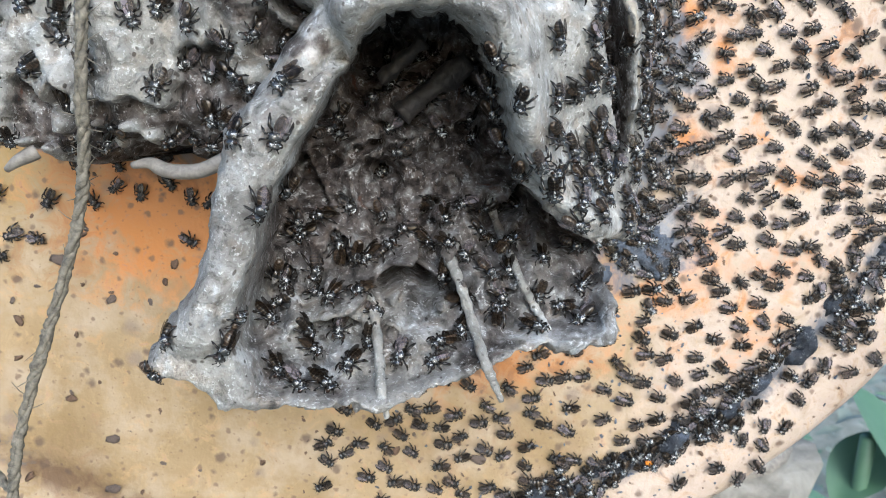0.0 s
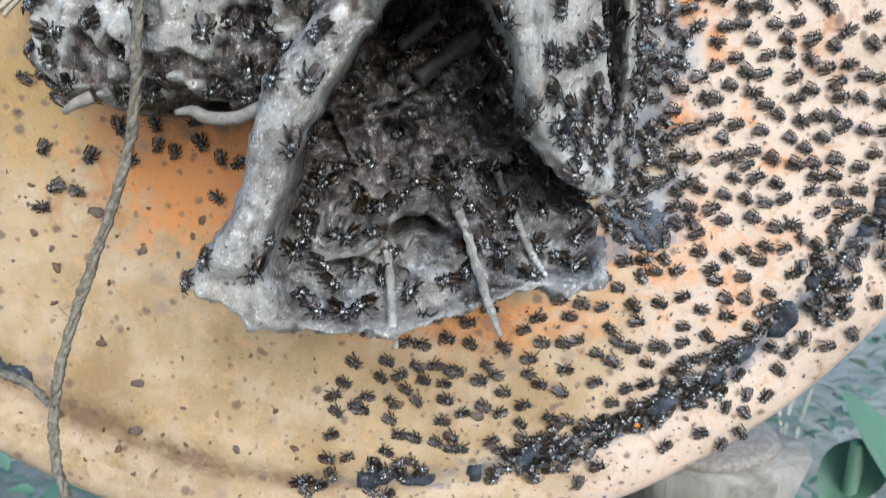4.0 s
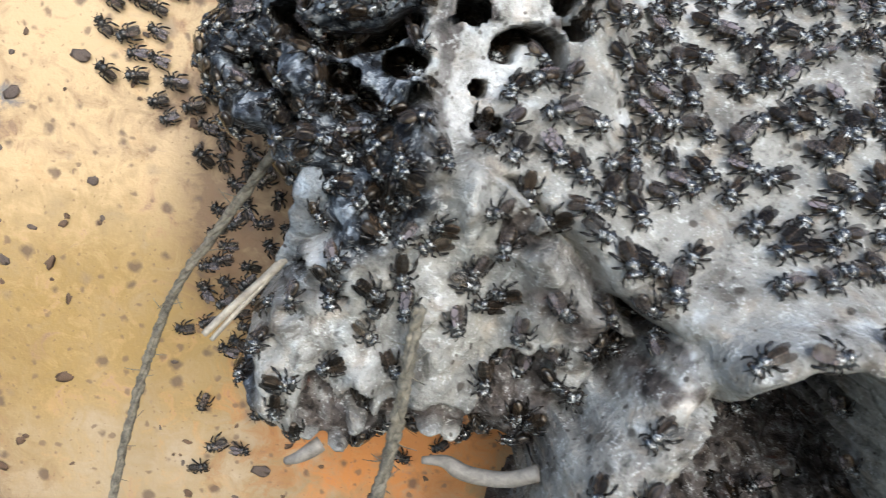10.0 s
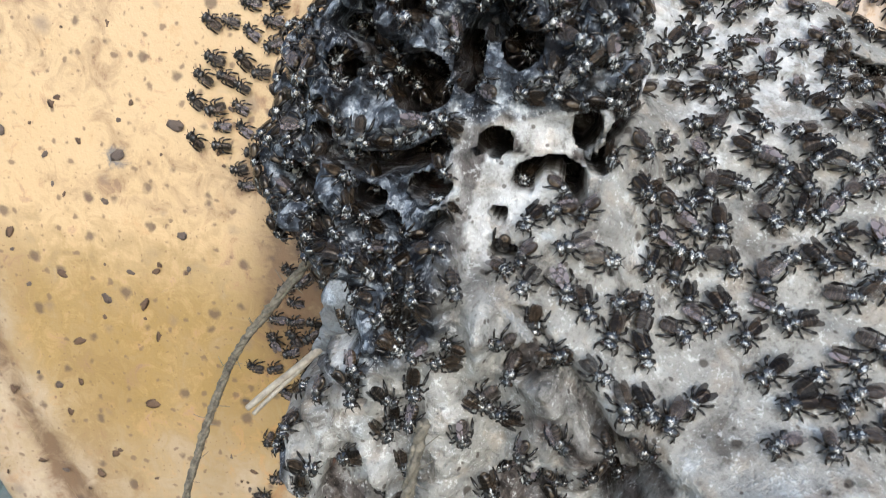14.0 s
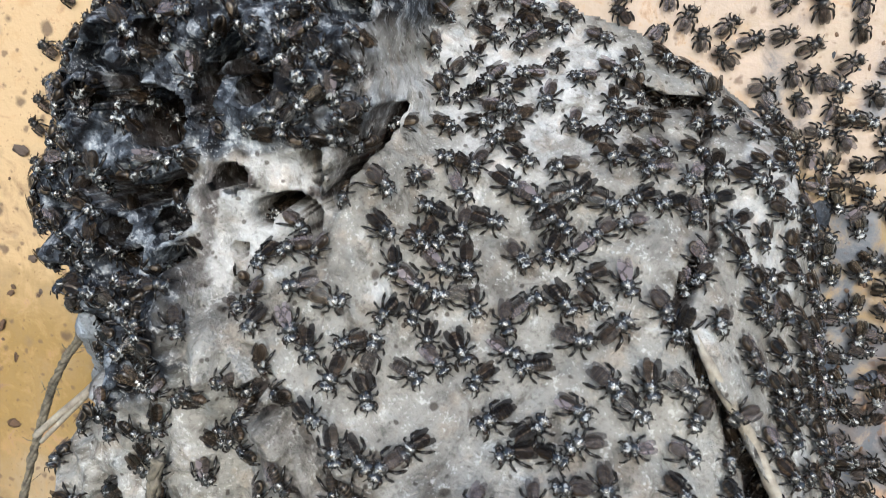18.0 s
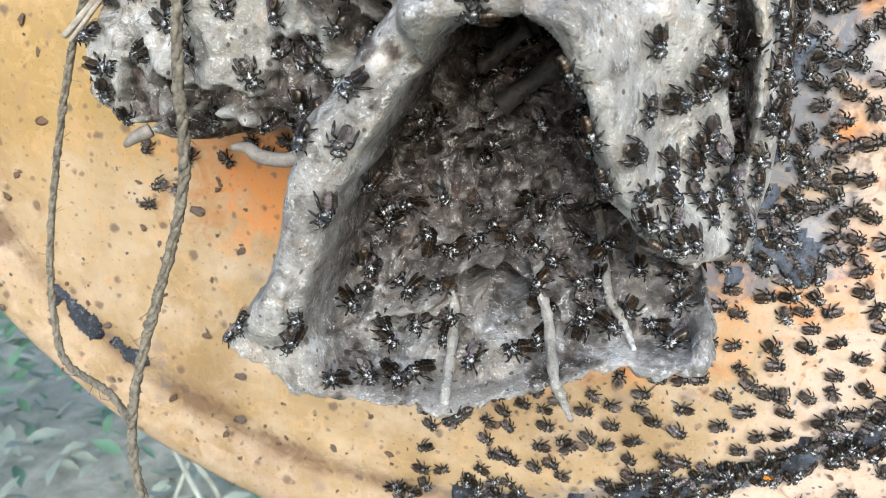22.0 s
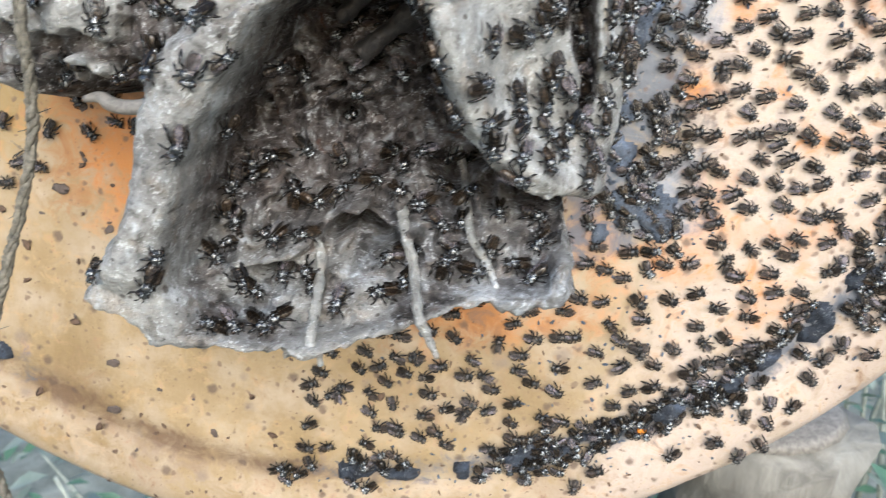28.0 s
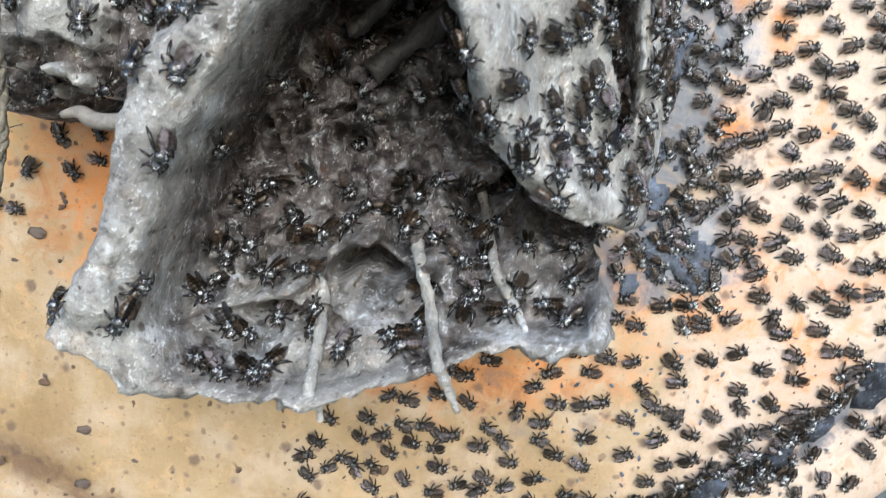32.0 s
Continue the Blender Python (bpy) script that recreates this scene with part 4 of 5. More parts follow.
def gathered(region):
    """Small islands of a region go over to the region round them."""
    out, seen = region.copy(), np.zeros(region.shape, bool)
    nx, nz = region.shape
    for i in range(nx):
        for j in range(nz):
            if seen[i, j]:
                continue
            kind, group, todo = region[i, j], [], [(i, j)]
            seen[i, j] = True
            while todo:
                a, b = todo.pop()
                group.append((a, b))
                for c, e in ((a + 1, b), (a - 1, b), (a, b + 1), (a, b - 1)):
                    if 0 <= c < nx and 0 <= e < nz and not seen[c, e] and region[c, e] == kind:
                        seen[c, e] = True
                        todo.append((c, e))
            if len(group) < 900 and j:
                for a, b in group:
                    out[a, b] = out[i, j - 1]
    return out


def build_nest():
    x0, x1, z0, z1, s = -0.072, 0.044, 1.150, 1.274, 0.0004
    xs, zs = np.arange(x0, x1, s), np.arange(z0, z1, s)
    X, Z = np.meshgrid(xs, zs, indexing="ij")
    h, crust, inner, pale = relief(X, Z)
    ux, uz = undercut(X, Z, h)
    V = np.stack([X + ux, FACE - h, Z + uz], -1)
    nz = len(zs)
    region = np.full(X.shape, 1)                       # 1: plate
    region[(inset(X, Z, PLATE) < 0) & (inset(X, Z, FUNNEL) < 0) & (X < -0.009) & (Z > 1.18)] = 0   # lobe
    region[((inset(X, Z, FUNNEL) > 0) & (inset(X, Z, PLATE) < 0)) | (Z < 1.174)] = 2   # funnel wall and lip
    region[(crust > 0.5) & (Z > 1.2125) & (region < 2)] = 4
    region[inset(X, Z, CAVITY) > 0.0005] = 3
    region = gathered(region)
    ii, jj = np.meshgrid(np.arange(len(xs) - 1), np.arange(nz - 1), indexing="ij")
    ii, jj = ii.ravel(), jj.ravel()
    keep = np.maximum.reduce([h[ii, jj], h[ii + 1, jj], h[ii, jj + 1], h[ii + 1, jj + 1]]) > 0
    ii, jj = ii[keep], jj[keep]
    quads = np.stack([ii * nz + jj, (ii + 1) * nz + jj, (ii + 1) * nz + jj + 1, ii * nz + jj + 1], -1)
    reg = region[ii, jj]
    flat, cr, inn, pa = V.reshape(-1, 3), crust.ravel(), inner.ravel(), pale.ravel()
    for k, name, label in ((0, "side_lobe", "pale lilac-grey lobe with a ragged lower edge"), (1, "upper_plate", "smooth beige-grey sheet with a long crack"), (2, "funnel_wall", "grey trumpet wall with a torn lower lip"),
                           (3, "mouth", "dark brown inner wall of the funnel mouth, painted with its shade"), (4, "resin_crust", "dark blue-grey lumpy resin crust with holes")):
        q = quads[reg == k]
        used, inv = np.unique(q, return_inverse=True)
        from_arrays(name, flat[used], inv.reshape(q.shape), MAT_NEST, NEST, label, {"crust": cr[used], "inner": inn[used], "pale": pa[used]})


build_nest()


def build_strands():
    for path, r in (([(-0.0052, 1.1690), (-0.0035, 1.1660), (-0.0026, 1.1615), (-0.0022, 1.1580), (-0.0019, 1.1558), (-0.0016, 1.1530)], 0.00075),
                    ([(0.0080, 1.1725), (0.0092, 1.1700), (0.0104, 1.1660), (0.0118, 1.1615), (0.0130, 1.1585), (0.0144, 1.1550)], 0.00075),
                    ([(0.0150, 1.1800), (0.0164, 1.1757), (0.0180, 1.1705), (0.0200, 1.1665), (0.0212, 1.1645), (0.0220, 1.1635)], 0.00065)):
        pts = [(x, FACE - max(height(x, z, SOFT, 0.0), 0.0460 if k > 3 and r > 0.0007 else 0.0) - (-0.0004, 0.0010, 0.0026, 0.0020, 0.0008, 0.0004)[k] - 0.0008 * (k == 3), z) for k, (x, z) in enumerate(path)]
        line = smooth_line(pts, 7)
        n = len(line)
        rad = [r * (1.35 - 0.35 * min(i / 5, 1)) * (1 - 0.55 * max(0, (i - n * 0.7) / (n * 0.3))) * (1 + 0.15 * math.sin(i * 1.7)) for i in range(n)]
        part("strand", tube_bm(line, rad, 9), MAT_NEST, NEST, "thin grey wax strand across the lip")
    for pts, r in (([(-0.0360, 0.108, 1.1872), (-0.0333, 0.107, 1.1876), (-0.0312, 0.106, 1.1868), (-0.0285, 0.105, 1.1866), (-0.0255, 0.104, 1.1870), (-0.0222, 0.103, 1.1885)], 0.0009),
                   ([(-0.0528, 0.108, 1.1868), (-0.0508, 0.107, 1.1880), (-0.0485, 0.108, 1.1892)], 0.0009)):
        line = smooth_line(pts, 5)
        part("rootlet", tube_bm(line, [r * (0.55 + 0.6 * min(i / 8, 1)) for i in range(len(line))], 8), MAT_ROOT, NEST, "pale broken rootlet stuck in the resin")
    # dark bars across the back of the mouth
    for a, b, r in (((0.0010, 0.1165, 1.1935), (0.0112, 0.1165, 1.2012), 0.0015), ((-0.0020, 0.1175, 1.1985), (0.0045, 0.1165, 1.2040), 0.0011)):
        line = smooth_line([a, tuple(0.5 * (p + q) + 0.0004 for p, q in zip(a, b)), b], 8)
        bm = tube_bm(line, [r * (1 + 0.45 * noise.noise(q * 400)) for q in line], 10)
        for v in bm.verts:
            v.co += Vector((noise.noise(v.co * 900), noise.noise(v.co * 900 + Vector((5, 0, 0))), noise.noise(v.co * 900 + Vector((0, 7, 0))))) * 0.0005
        part("bar", bm, MAT_BAR, NEST, "dark brown crusted bar inside the mouth")
    # the pale twig with its split tip, and the grey web that holds it
    for dx, dz, thick in ((0.0, 0.0, 0.00055), (0.0009, -0.0007, 0.0004)):
        line = smooth_line([(-0.0634 + dx, 0.1118, 1.2016 + dz), (-0.0600 + dx * 0.7, 0.1125, 1.2050 + dz * 0.7), (-0.0565 + dx * 0.3, 0.1130, 1.2082 + dz * 0.3), (-0.0530, 0.1130, 1.2118), (-0.0505, 0.1120, 1.2150)], 6)
        part("twig", tube_bm(line, [thick * (0.8 + 0.5 * i / len(line)) for i in range(len(line))], 7), MAT_TWIG, NEST, "thin pale twig with a split tip")
    line = smooth_line([(-0.0540, 0.1130, 1.2105), (-0.0518, 0.1115, 1.2135), (-0.0502, 0.1090, 1.2170), (-0.0495, 0.1060, 1.2205), (-0.0492, 0.1050, 1.2235)], 6)
    bm = tube_bm(line, [0.0003 + 0.0016 * math.sin(math.pi * (0.12 + 0.75 * i / len(line))) * (1 + 0.5 * noise.noise(q * 400)) for i, q in enumerate(line)], 10)
    for v in bm.verts:                      # pressed into a thin flake
        near = min(line, key=lambda q: abs(q.z - v.co.z))
        v.co.y = near.y + 0.22 * (v.co.y - near.y) + 0.0004 * noise.noise(v.co * 500)
    part("web", bm, MAT_WEB, NEST, "flat blue-grey resin flake round the twig")
    # the thin upturned edges along and beside the crack
    for path, r, low, label in (([(0.0198, 1.2285), (0.0216, 1.2255), (0.0242, 1.2215), (0.0272, 1.2172), (0.0298, 1.2125), (0.0318, 1.2075), (0.0334, 1.2020), (0.0343, 1.1970), (0.0345, 1.1925)], 0.0007, 0.012, "thin cream upturned edge along the crack"),
                                ([(0.0362, 1.2240), (0.0378, 1.2170), (0.0388, 1.2100), (0.0392, 1.2030), (0.0390, 1.1960), (0.0382, 1.1900)], 0.00035, 0.010, "hair-thin pale edge beside the crack")):
        line = smooth_line([(x + 0.0004, FACE - max(height(x + 0.0012, z, SOFT, 0.0), low) - 0.0002, z) for x, z in path], 5)
        bm = tube_bm(line, [r * min(1.0, 0.3 + i / 8, 0.3 + (len(line) - i) / 8) for i in range(len(line))], 8)
        for v in bm.verts:
            v.co.x += 0.0003 * noise.noise(v.co * 600)
            v.co.y += 0.0005 * noise.noise(v.co * 400)
        part("crack_edge", bm, MAT_TWIG, NEST, label)


build_strands()


def build_smears():
    """Dark resin laid on the lid beside the nest and along its groove."""
    xs, zs = np.arange(0.020, 0.075, 0.0006), np.arange(1.150, 1.262, 0.0006)
    X, Z = np.meshgrid(xs, zs, indexing="ij")
    edge = np.interp(Z, [1.152, 1.160, 1.168, 1.178, 1.185, 1.200, 1.215, 1.235, 1.255], [0.036, 0.054, 0.056, 0.047, 0.046, 0.046, 0.047, 0.041, 0.032])
    left = np.interp(Z, [1.152, 1.168, 1.178, 1.19, 1.262], [0.045, 0.043, 0.034, 0.028, 0.024])
    d = np.minimum(np.minimum.reduce([edge - X, X - left, (Z - 1.153), 1.240 - Z]), 0.003) - 0.0020 + 0.0060 * fbm(X, Z, 0.006, 51, 4)
    sheet("resin_smear", X, Z, d, 0.0009, 52, "blue-grey resin smeared on the lid beside the nest")
    xs, zs = np.arange(-0.040, 0.125, 0.0008), np.arange(1.098, 1.215, 0.0008)
    X, Z = np.meshgrid(xs, zs, indexing="ij")
    r = np.hypot(X - LX, Z - LZ)
    a = np.degrees(np.arctan2(X - LX, LZ - Z))
    d = 0.0010 - np.abs(r - 0.1275) + 0.0045 * fbm(X, Z, 0.006, 53, 4) - 0.01 * step(-2, -14, a) - 0.01 * step(78, 95, a) - 0.0018 * step(20, 0, a)
    xs, zs = np.arange(-0.104, -0.070, 0.0006), np.arange(1.120, 1.148, 0.0006)
    XX, ZZ = np.meshgrid(xs, zs, indexing="ij")
    dd = 0.0017 - line_distance(XX, ZZ, [(-0.0985, 1.1440), (-0.0940, 1.1380), (-0.0900, 1.1335), (-0.0810, 1.1288)]) + 0.0018 * fbm(XX, ZZ, 0.004, 55, 4)
    sheet("resin_streak", XX, ZZ, dd, 0.0007, 56, "short dark grey resin streak beside the groove", MAT_BAND)
    sheet("resin_band", X, Z, d, 0.0010, 54, "dark resin band along the groove of the lid", MAT_BAND)


def sheet(name, X, Z, d, thick, seed, label, mat=MAT_SMEAR):
    h = np.where(d > 0, thick * np.clip(d / 0.0025, 0, 1) ** 0.5 * (1 + 0.6 * fbm(X, Z, 0.005, seed)) + 0.0001, -0.0015)
    V = np.stack([X, FACE - h, Z], -1).reshape(-1, 3)
    w = X.shape[1]
    ii, jj = np.meshgrid(np.arange(X.shape[0] - 1), np.arange(w - 1), indexing="ij")
    ii, jj = ii.ravel(), jj.ravel()
    keep = np.maximum.reduce([d[ii, jj], d[ii + 1, jj], d[ii, jj + 1], d[ii + 1, jj + 1]]) > 0
    ii, jj = ii[keep], jj[keep]
    q = np.stack([ii * w + jj, (ii + 1) * w + jj, (ii + 1) * w + jj + 1, ii * w + jj + 1], -1)
    used, inv = np.unique(q, return_inverse=True)
    zero = np.zeros(len(used))
    from_arrays(name, V[used], inv.reshape(q.shape), mat, HIVE, label, {"crust": zero, "inner": zero})


build_smears()


# ---- ropes ----
def build_ropes():
    for pts, r, label in (([(-0.0370, 0.0995, 1.2095), (-0.0380, 0.0995, 1.2035), (-0.0390, 0.1005, 1.1965), (-0.0402, 0.1025, 1.1900), (-0.0425, 0.1045, 1.1810), (-0.0455, 0.105, 1.1725), (-0.0490, 0.105, 1.1635), (-0.0523, 0.105, 1.1550), (-0.0550, 0.105, 1.1465), (-0.0566, 0.105, 1.1385), (-0.0568, 0.105, 1.1310), (-0.0552, 0.105, 1.1220), (-0.0535, 0.106, 1.1120), (-0.0525, 0.108, 1.0950), (-0.0520, 0.110, 1.0700), (-0.0520, 0.112, 1.0450)], 0.00085, "frayed grey-brown twine hanging before the lid"),
                          ([(-0.0545, 0.119, 1.2255), (-0.0625, 0.124, 1.2150), (-0.0700, 0.126, 1.2050), (-0.0745, 0.127, 1.1960), (-0.0775, 0.127, 1.1870), (-0.0810, 0.1265, 1.1740), (-0.0828, 0.1245, 1.1600), (-0.0815, 0.1215, 1.1490), (-0.0765, 0.117, 1.1432), (-0.0640, 0.111, 1.1420), (-0.0566, 0.1055, 1.1395)], 0.0007, "thin brown twine knotted to the other one")):
        line = smooth_line(pts, 22)
        twine = root("twine", label, "rope", "twine on the hive")
        rng = random.Random(len(pts))
        for ply in (0, 1, 2):
            run, helix = 0.0, []
            for k, p in enumerate(line):
                t = (line[min(k + 1, len(line) - 1)] - line[max(k - 1, 0)]).normalized()
                u = t.cross(Vector((0, 1, 0))).normalized()
                w = t.cross(u)
                run += (p - line[k - 1]).length if k else 0
                an = run * 520 + 2.094 * ply + 1.2 * math.sin(run * 240) + 0.7 * math.sin(run * 710)
                helix.append(p + (u * math.cos(an) + w * math.sin(an)) * r * 0.42)
            part("ply", tube_bm(helix, [r * 0.60 * (1 + 0.45 * noise.noise(q * 700 + Vector((ply * 7, 0, 0))) + 0.5 * noise.noise(q * 2600)) for q in helix], 8), MAT_ROPE, twine)
        bm = bmesh.new()
        for _ in range(60):
            p = rng.choice(line[3:-3])
            d = Vector((rng.uniform(-1, 1), rng.uniform(-0.5, 0.5), rng.uniform(-1, 1))).normalized() * rng.uniform(0.0015, 0.0035)
            tube_bm([p, p + d * 0.5 + Vector((0, -0.0003, 0)), p + d], [0.00008, 0.00007, 0.00004], 4, bm=bm)
        tagged(part("fibre", bm, MAT_ROPE, twine, "loose frayed fibres"), kind="stuff")


build_ropes()


# ---- resin flecks on the lid ----
def build_flecks():
    rng = random.Random(5)
    shapes = []
    for k in range(4):
        bm = bmesh.new()
        bmesh.ops.create_icosphere(bm, subdivisions=2, radius=1)
        for v in bm.verts:
            n = noise.noise(v.co * 1.3 + Vector((k * 9, 0, 0)))
            v.co *= 1 + 0.9 * n
            v.co.y *= 0.07
        me = bpy.data.meshes.new("fleck")
        bm.to_mesh(me)
        bm.free()
        me.materials.append((MAT_FLECK, MAT_FLECK, MAT_FLECK_GREY, MAT_FLECK)[k])
        me.shade_smooth()
        shapes.append(me)
    count = 0
    while count < 280:
        a, r = rng.uniform(0, 2 * math.pi), 0.1445 * math.sqrt(rng.random())
        x, z = LX + r * math.cos(a), LZ + r * math.sin(a)
        if z > 1.275 or x > 0.07 or (x > 0.0 and rng.random() < 0.6) or height(x, z) > 0:
            continue
        ob = new("fleck", rng.choice(shapes))
        ob.parent = HIVE
        s = rng.choice((0.0003, 0.0003, 0.0004, 0.0005, 0.0007))
        ob.matrix_basis = pose(x, FACE - 0.0001, z, 0, rng.uniform(0, 360), 0) @ Matrix.Diagonal((s * rng.uniform(0.8, 2.0), s, s, 1))
        count += 1
    for x, z, s, k in ((-0.057, 1.128, 0.0012, 2), (-0.0634, 1.1651, 0.0014, 2), (-0.058, 1.117, 0.0013, 2), (0.004, 1.129, 0.0012, 2), (-0.064, 1.137, 0.0010, 0), (-0.090, 1.235, 0.0013, 2), (-0.096, 1.182, 0.0013, 0), (-0.101, 1.229, 0.0012, 2),
                       (-0.113, 1.206, 0.0010, 0), (0.030, 1.114, 0.0014, 2), (0.0165, 1.121, 0.0014, 2), (-0.088, 1.137, 0.0010, 2)):
        ob = new("fleck", shapes[k])
        ob.parent = HIVE
        ob.matrix_basis = pose(x, FACE - 0.0003, z, 0, rng.uniform(-30, 30), 0) @ Matrix.Diagonal((s * 1.1, s * 0.7, s * 0.7, 1))
    for x, z, s in ((0.0528, 1.1191, 0.0009), (0.083, 1.147, 0.0010), (0.030, 1.1135, 0.0008)):
        bm = ball_bm(bmesh.new(), (0, 0, 0), (s * 1.2, s * 0.3, s * 0.9))
        ob = part("amber_drop", bm, MAT_AMBER, HIVE, "orange amber resin drop")
        ob.location = (x, FACE - 0.0004, z)


build_flecks()


def build_debris():
    """Crumbs of blue-grey and brown resin strewn over the busy side of the lid."""
    rng = random.Random(15)
    for mat, count, label in ((MAT_SMEAR, 520, "blue-grey resin crumbs strewn over the lid"), (MAT_FLECK, 620, "brown resin crumbs strewn over the lid")):
        verts, faces, made = [], [], 0
        while made < count:
            x, z = rng.uniform(-0.02, 0.125), rng.uniform(1.095, 1.30)
            r = math.hypot(x - LX, z - LZ)
            if r > 0.143 or height(x, z) > 0 or (x < 0.03 and z > 1.16) or (mat == MAT_SMEAR and rng.random() > math.exp(-((x - 0.05) / 0.03) ** 2) + math.exp(-((r - 0.1275) / 0.006) ** 2)):
                continue
            m = pose(x, FACE - 0.0002, z, 0, rng.uniform(0, 360), 0) @ Matrix.Diagonal((rng.uniform(0.0002, 0.0008), rng.uniform(0.0001, 0.0002), rng.uniform(0.0002, 0.0004), 1))
            b = len(verts)
            verts += [m @ Vector((math.cos(a) * q, 0.6, math.sin(a) * q)) for a, q in ((1.05 * k, rng.uniform(0.6, 1.2)) for k in range(6))]
            verts.append(m @ Vector((rng.uniform(-0.3, 0.3), -1.0, rng.uniform(-0.3, 0.3))))
            faces += [(b + (k + 1) % 6, b + k, b + 6) for k in range(6)]
            made += 1
        ob = from_arrays("resin_debris", verts, faces, mat, HIVE, label)
        tagged(ob, kind="stuff")


build_debris()


# ---- plants and stems behind the hive ----
def build_backdrop():
    rng = random.Random(11)
    for name, mat, count, spread, lo, hi, size, label in (("weed_leaves", MAT_LEAF_PALE, 2800, 1.5, 0.02, 0.55, 0.032, "pale grey-green weed leaves behind the hive"), ("shrub_leaves", MAT_LEAF, 2600, 1.6, 0.05, 0.8, 0.032, "green shrub leaves behind the hive")):
        verts, faces = [], []
        centres = [(rng.uniform(-spread, spread), rng.uniform(0.9, 3.2), rng.uniform(lo, hi)) for _ in range(count // 40)]
        for _ in range(count):
            cx, cy, cz = rng.choice(centres)
            p = Vector((cx + rng.gauss(0, 0.14), cy + rng.gauss(0, 0.14), max(0.02, cz + rng.gauss(0, 0.10))))
            m = Matrix.Translation(p) @ Euler((rng.uniform(-0.5, 0.7), rng.uniform(-0.5, 0.5), rng.uniform(0, 6.3))).to_matrix().to_4x4()
            s, b = size * rng.uniform(0.5, 1.3), len(verts)
            for q in ((0, -1, 0), (0.3, -0.45, 0.10), (0.36, 0.1, 0.12), (0, 1, -0.15), (-0.36, 0.1, 0.12), (-0.3, -0.45, 0.10), (0, 0, 0)):
                verts.append(m @ (Vector(q) * s))
            faces += [(b, b + 1, b + 6), (b + 1, b + 2, b + 6), (b + 2, b + 3, b + 6), (b + 3, b + 4, b + 6), (b + 4, b + 5, b + 6), (b + 5, b, b + 6)]
        tagged(from_arrays(name, verts, faces, mat), label, "weeds", kind="stuff")
    bm = bmesh.new()
    for _ in range(55):
        x, y = rng.uniform(-1.1, 1.3), rng.uniform(0.75, 2.6)
        hgt, dx, dy = rng.uniform(0.2, 0.75), rng.gauss(0, 0.10), rng.gauss(0, 0.10)
        tube_bm([(x, y, 0), (x + dx * 0.4, y + dy * 0.4, hgt * 0.5), (x + dx, y + dy, hgt)], [0.008, 0.006, 0.003], 6, bm=bm)
    tagged(part("dry_stems", bm, MAT_STEM), "pale dry stems standing in the weeds", "weeds", kind="stuff")
    # a sprig with broad leaves close beside the hive
    sprig = root("leaf_sprig", "fresh green sprig with broad leaves beside the post", "plant")
    line = smooth_line([(0.29, 0.46, -0.01), (0.28, 0.44, 0.35), (0.265, 0.40, 0.75), (0.236, 0.34, 1.02)], 5)
    part("stem", tube_bm(line, [0.004] * len(line), 7), MAT_LEAF, sprig)
    for k, (x, y, z, s, a) in enumerate(((0.250, 0.33, 1.005, 0.040, 20), (0.232, 0.35, 0.985, 0.034, -60), (0.285, 0.40, 0.900, 0.045, 40), (0.25, 0.37, 0.880, 0.036, -40))):
        bm = bmesh.new()
        rows = []
        for i in range(9):
            v = i / 8
            w = 0.46 * math.sin(math.pi * min(v * 0.96 + 0.02, 1)) ** 0.8
            rows.append([bm.verts.new((u * w * s, (v - 0.15) * s * 1.5, s * (0.25 * abs(u) * w - 0.3 * v * v))) for u in (-1, -0.5, 0, 0.5, 1)])
        for r0, r1 in zip(rows, rows[1:]):
            for i in range(4):
                bm.faces.new((r0[i], r0[i + 1], r1[i + 1], r1[i]))
        leaf = part("leaf", bm, MAT_LEAF, sprig)
        leaf.matrix_basis = pose(x, y, z, 50, 15, a)
    # a branch that stands beside the stump
    line = smooth_line([(0.150, 0.33, -0.01), (0.148, 0.32, 0.5), (0.140, 0.30, 0.9), (0.135, 0.29, 1.045)], 10)
    branch = root("bark_branch", "grey-brown ridged branch standing beside the stump", "branch")
    part("stem", tube_bm(line, [0.034 * (1 + 0.08 * math.sin(i * 1.3)) for i in range(len(line))], 16, 30, 5), MAT_BARK, branch)
    part("cut_end", tube_bm([line[-1] + Vector((0, 0, 0.0005)), line[-1] + Vector((-0.0005, 0, 0.004))], [0.029, 0.026], 16), MAT_ROOT, branch, "pale sawn end of the branch")
    for x, y, z, r in ((0.118, 0.282, 0.985, 0.010), (0.128, 0.268, 1.020, 0.007)):
        part("knot", ball_bm(bmesh.new(), (x, y, z), (r, r * 0.8, r * 1.3)), MAT_BARK, branch, "small bark-covered knot")


build_backdrop()


# ---- bees ----
MM = 0.001


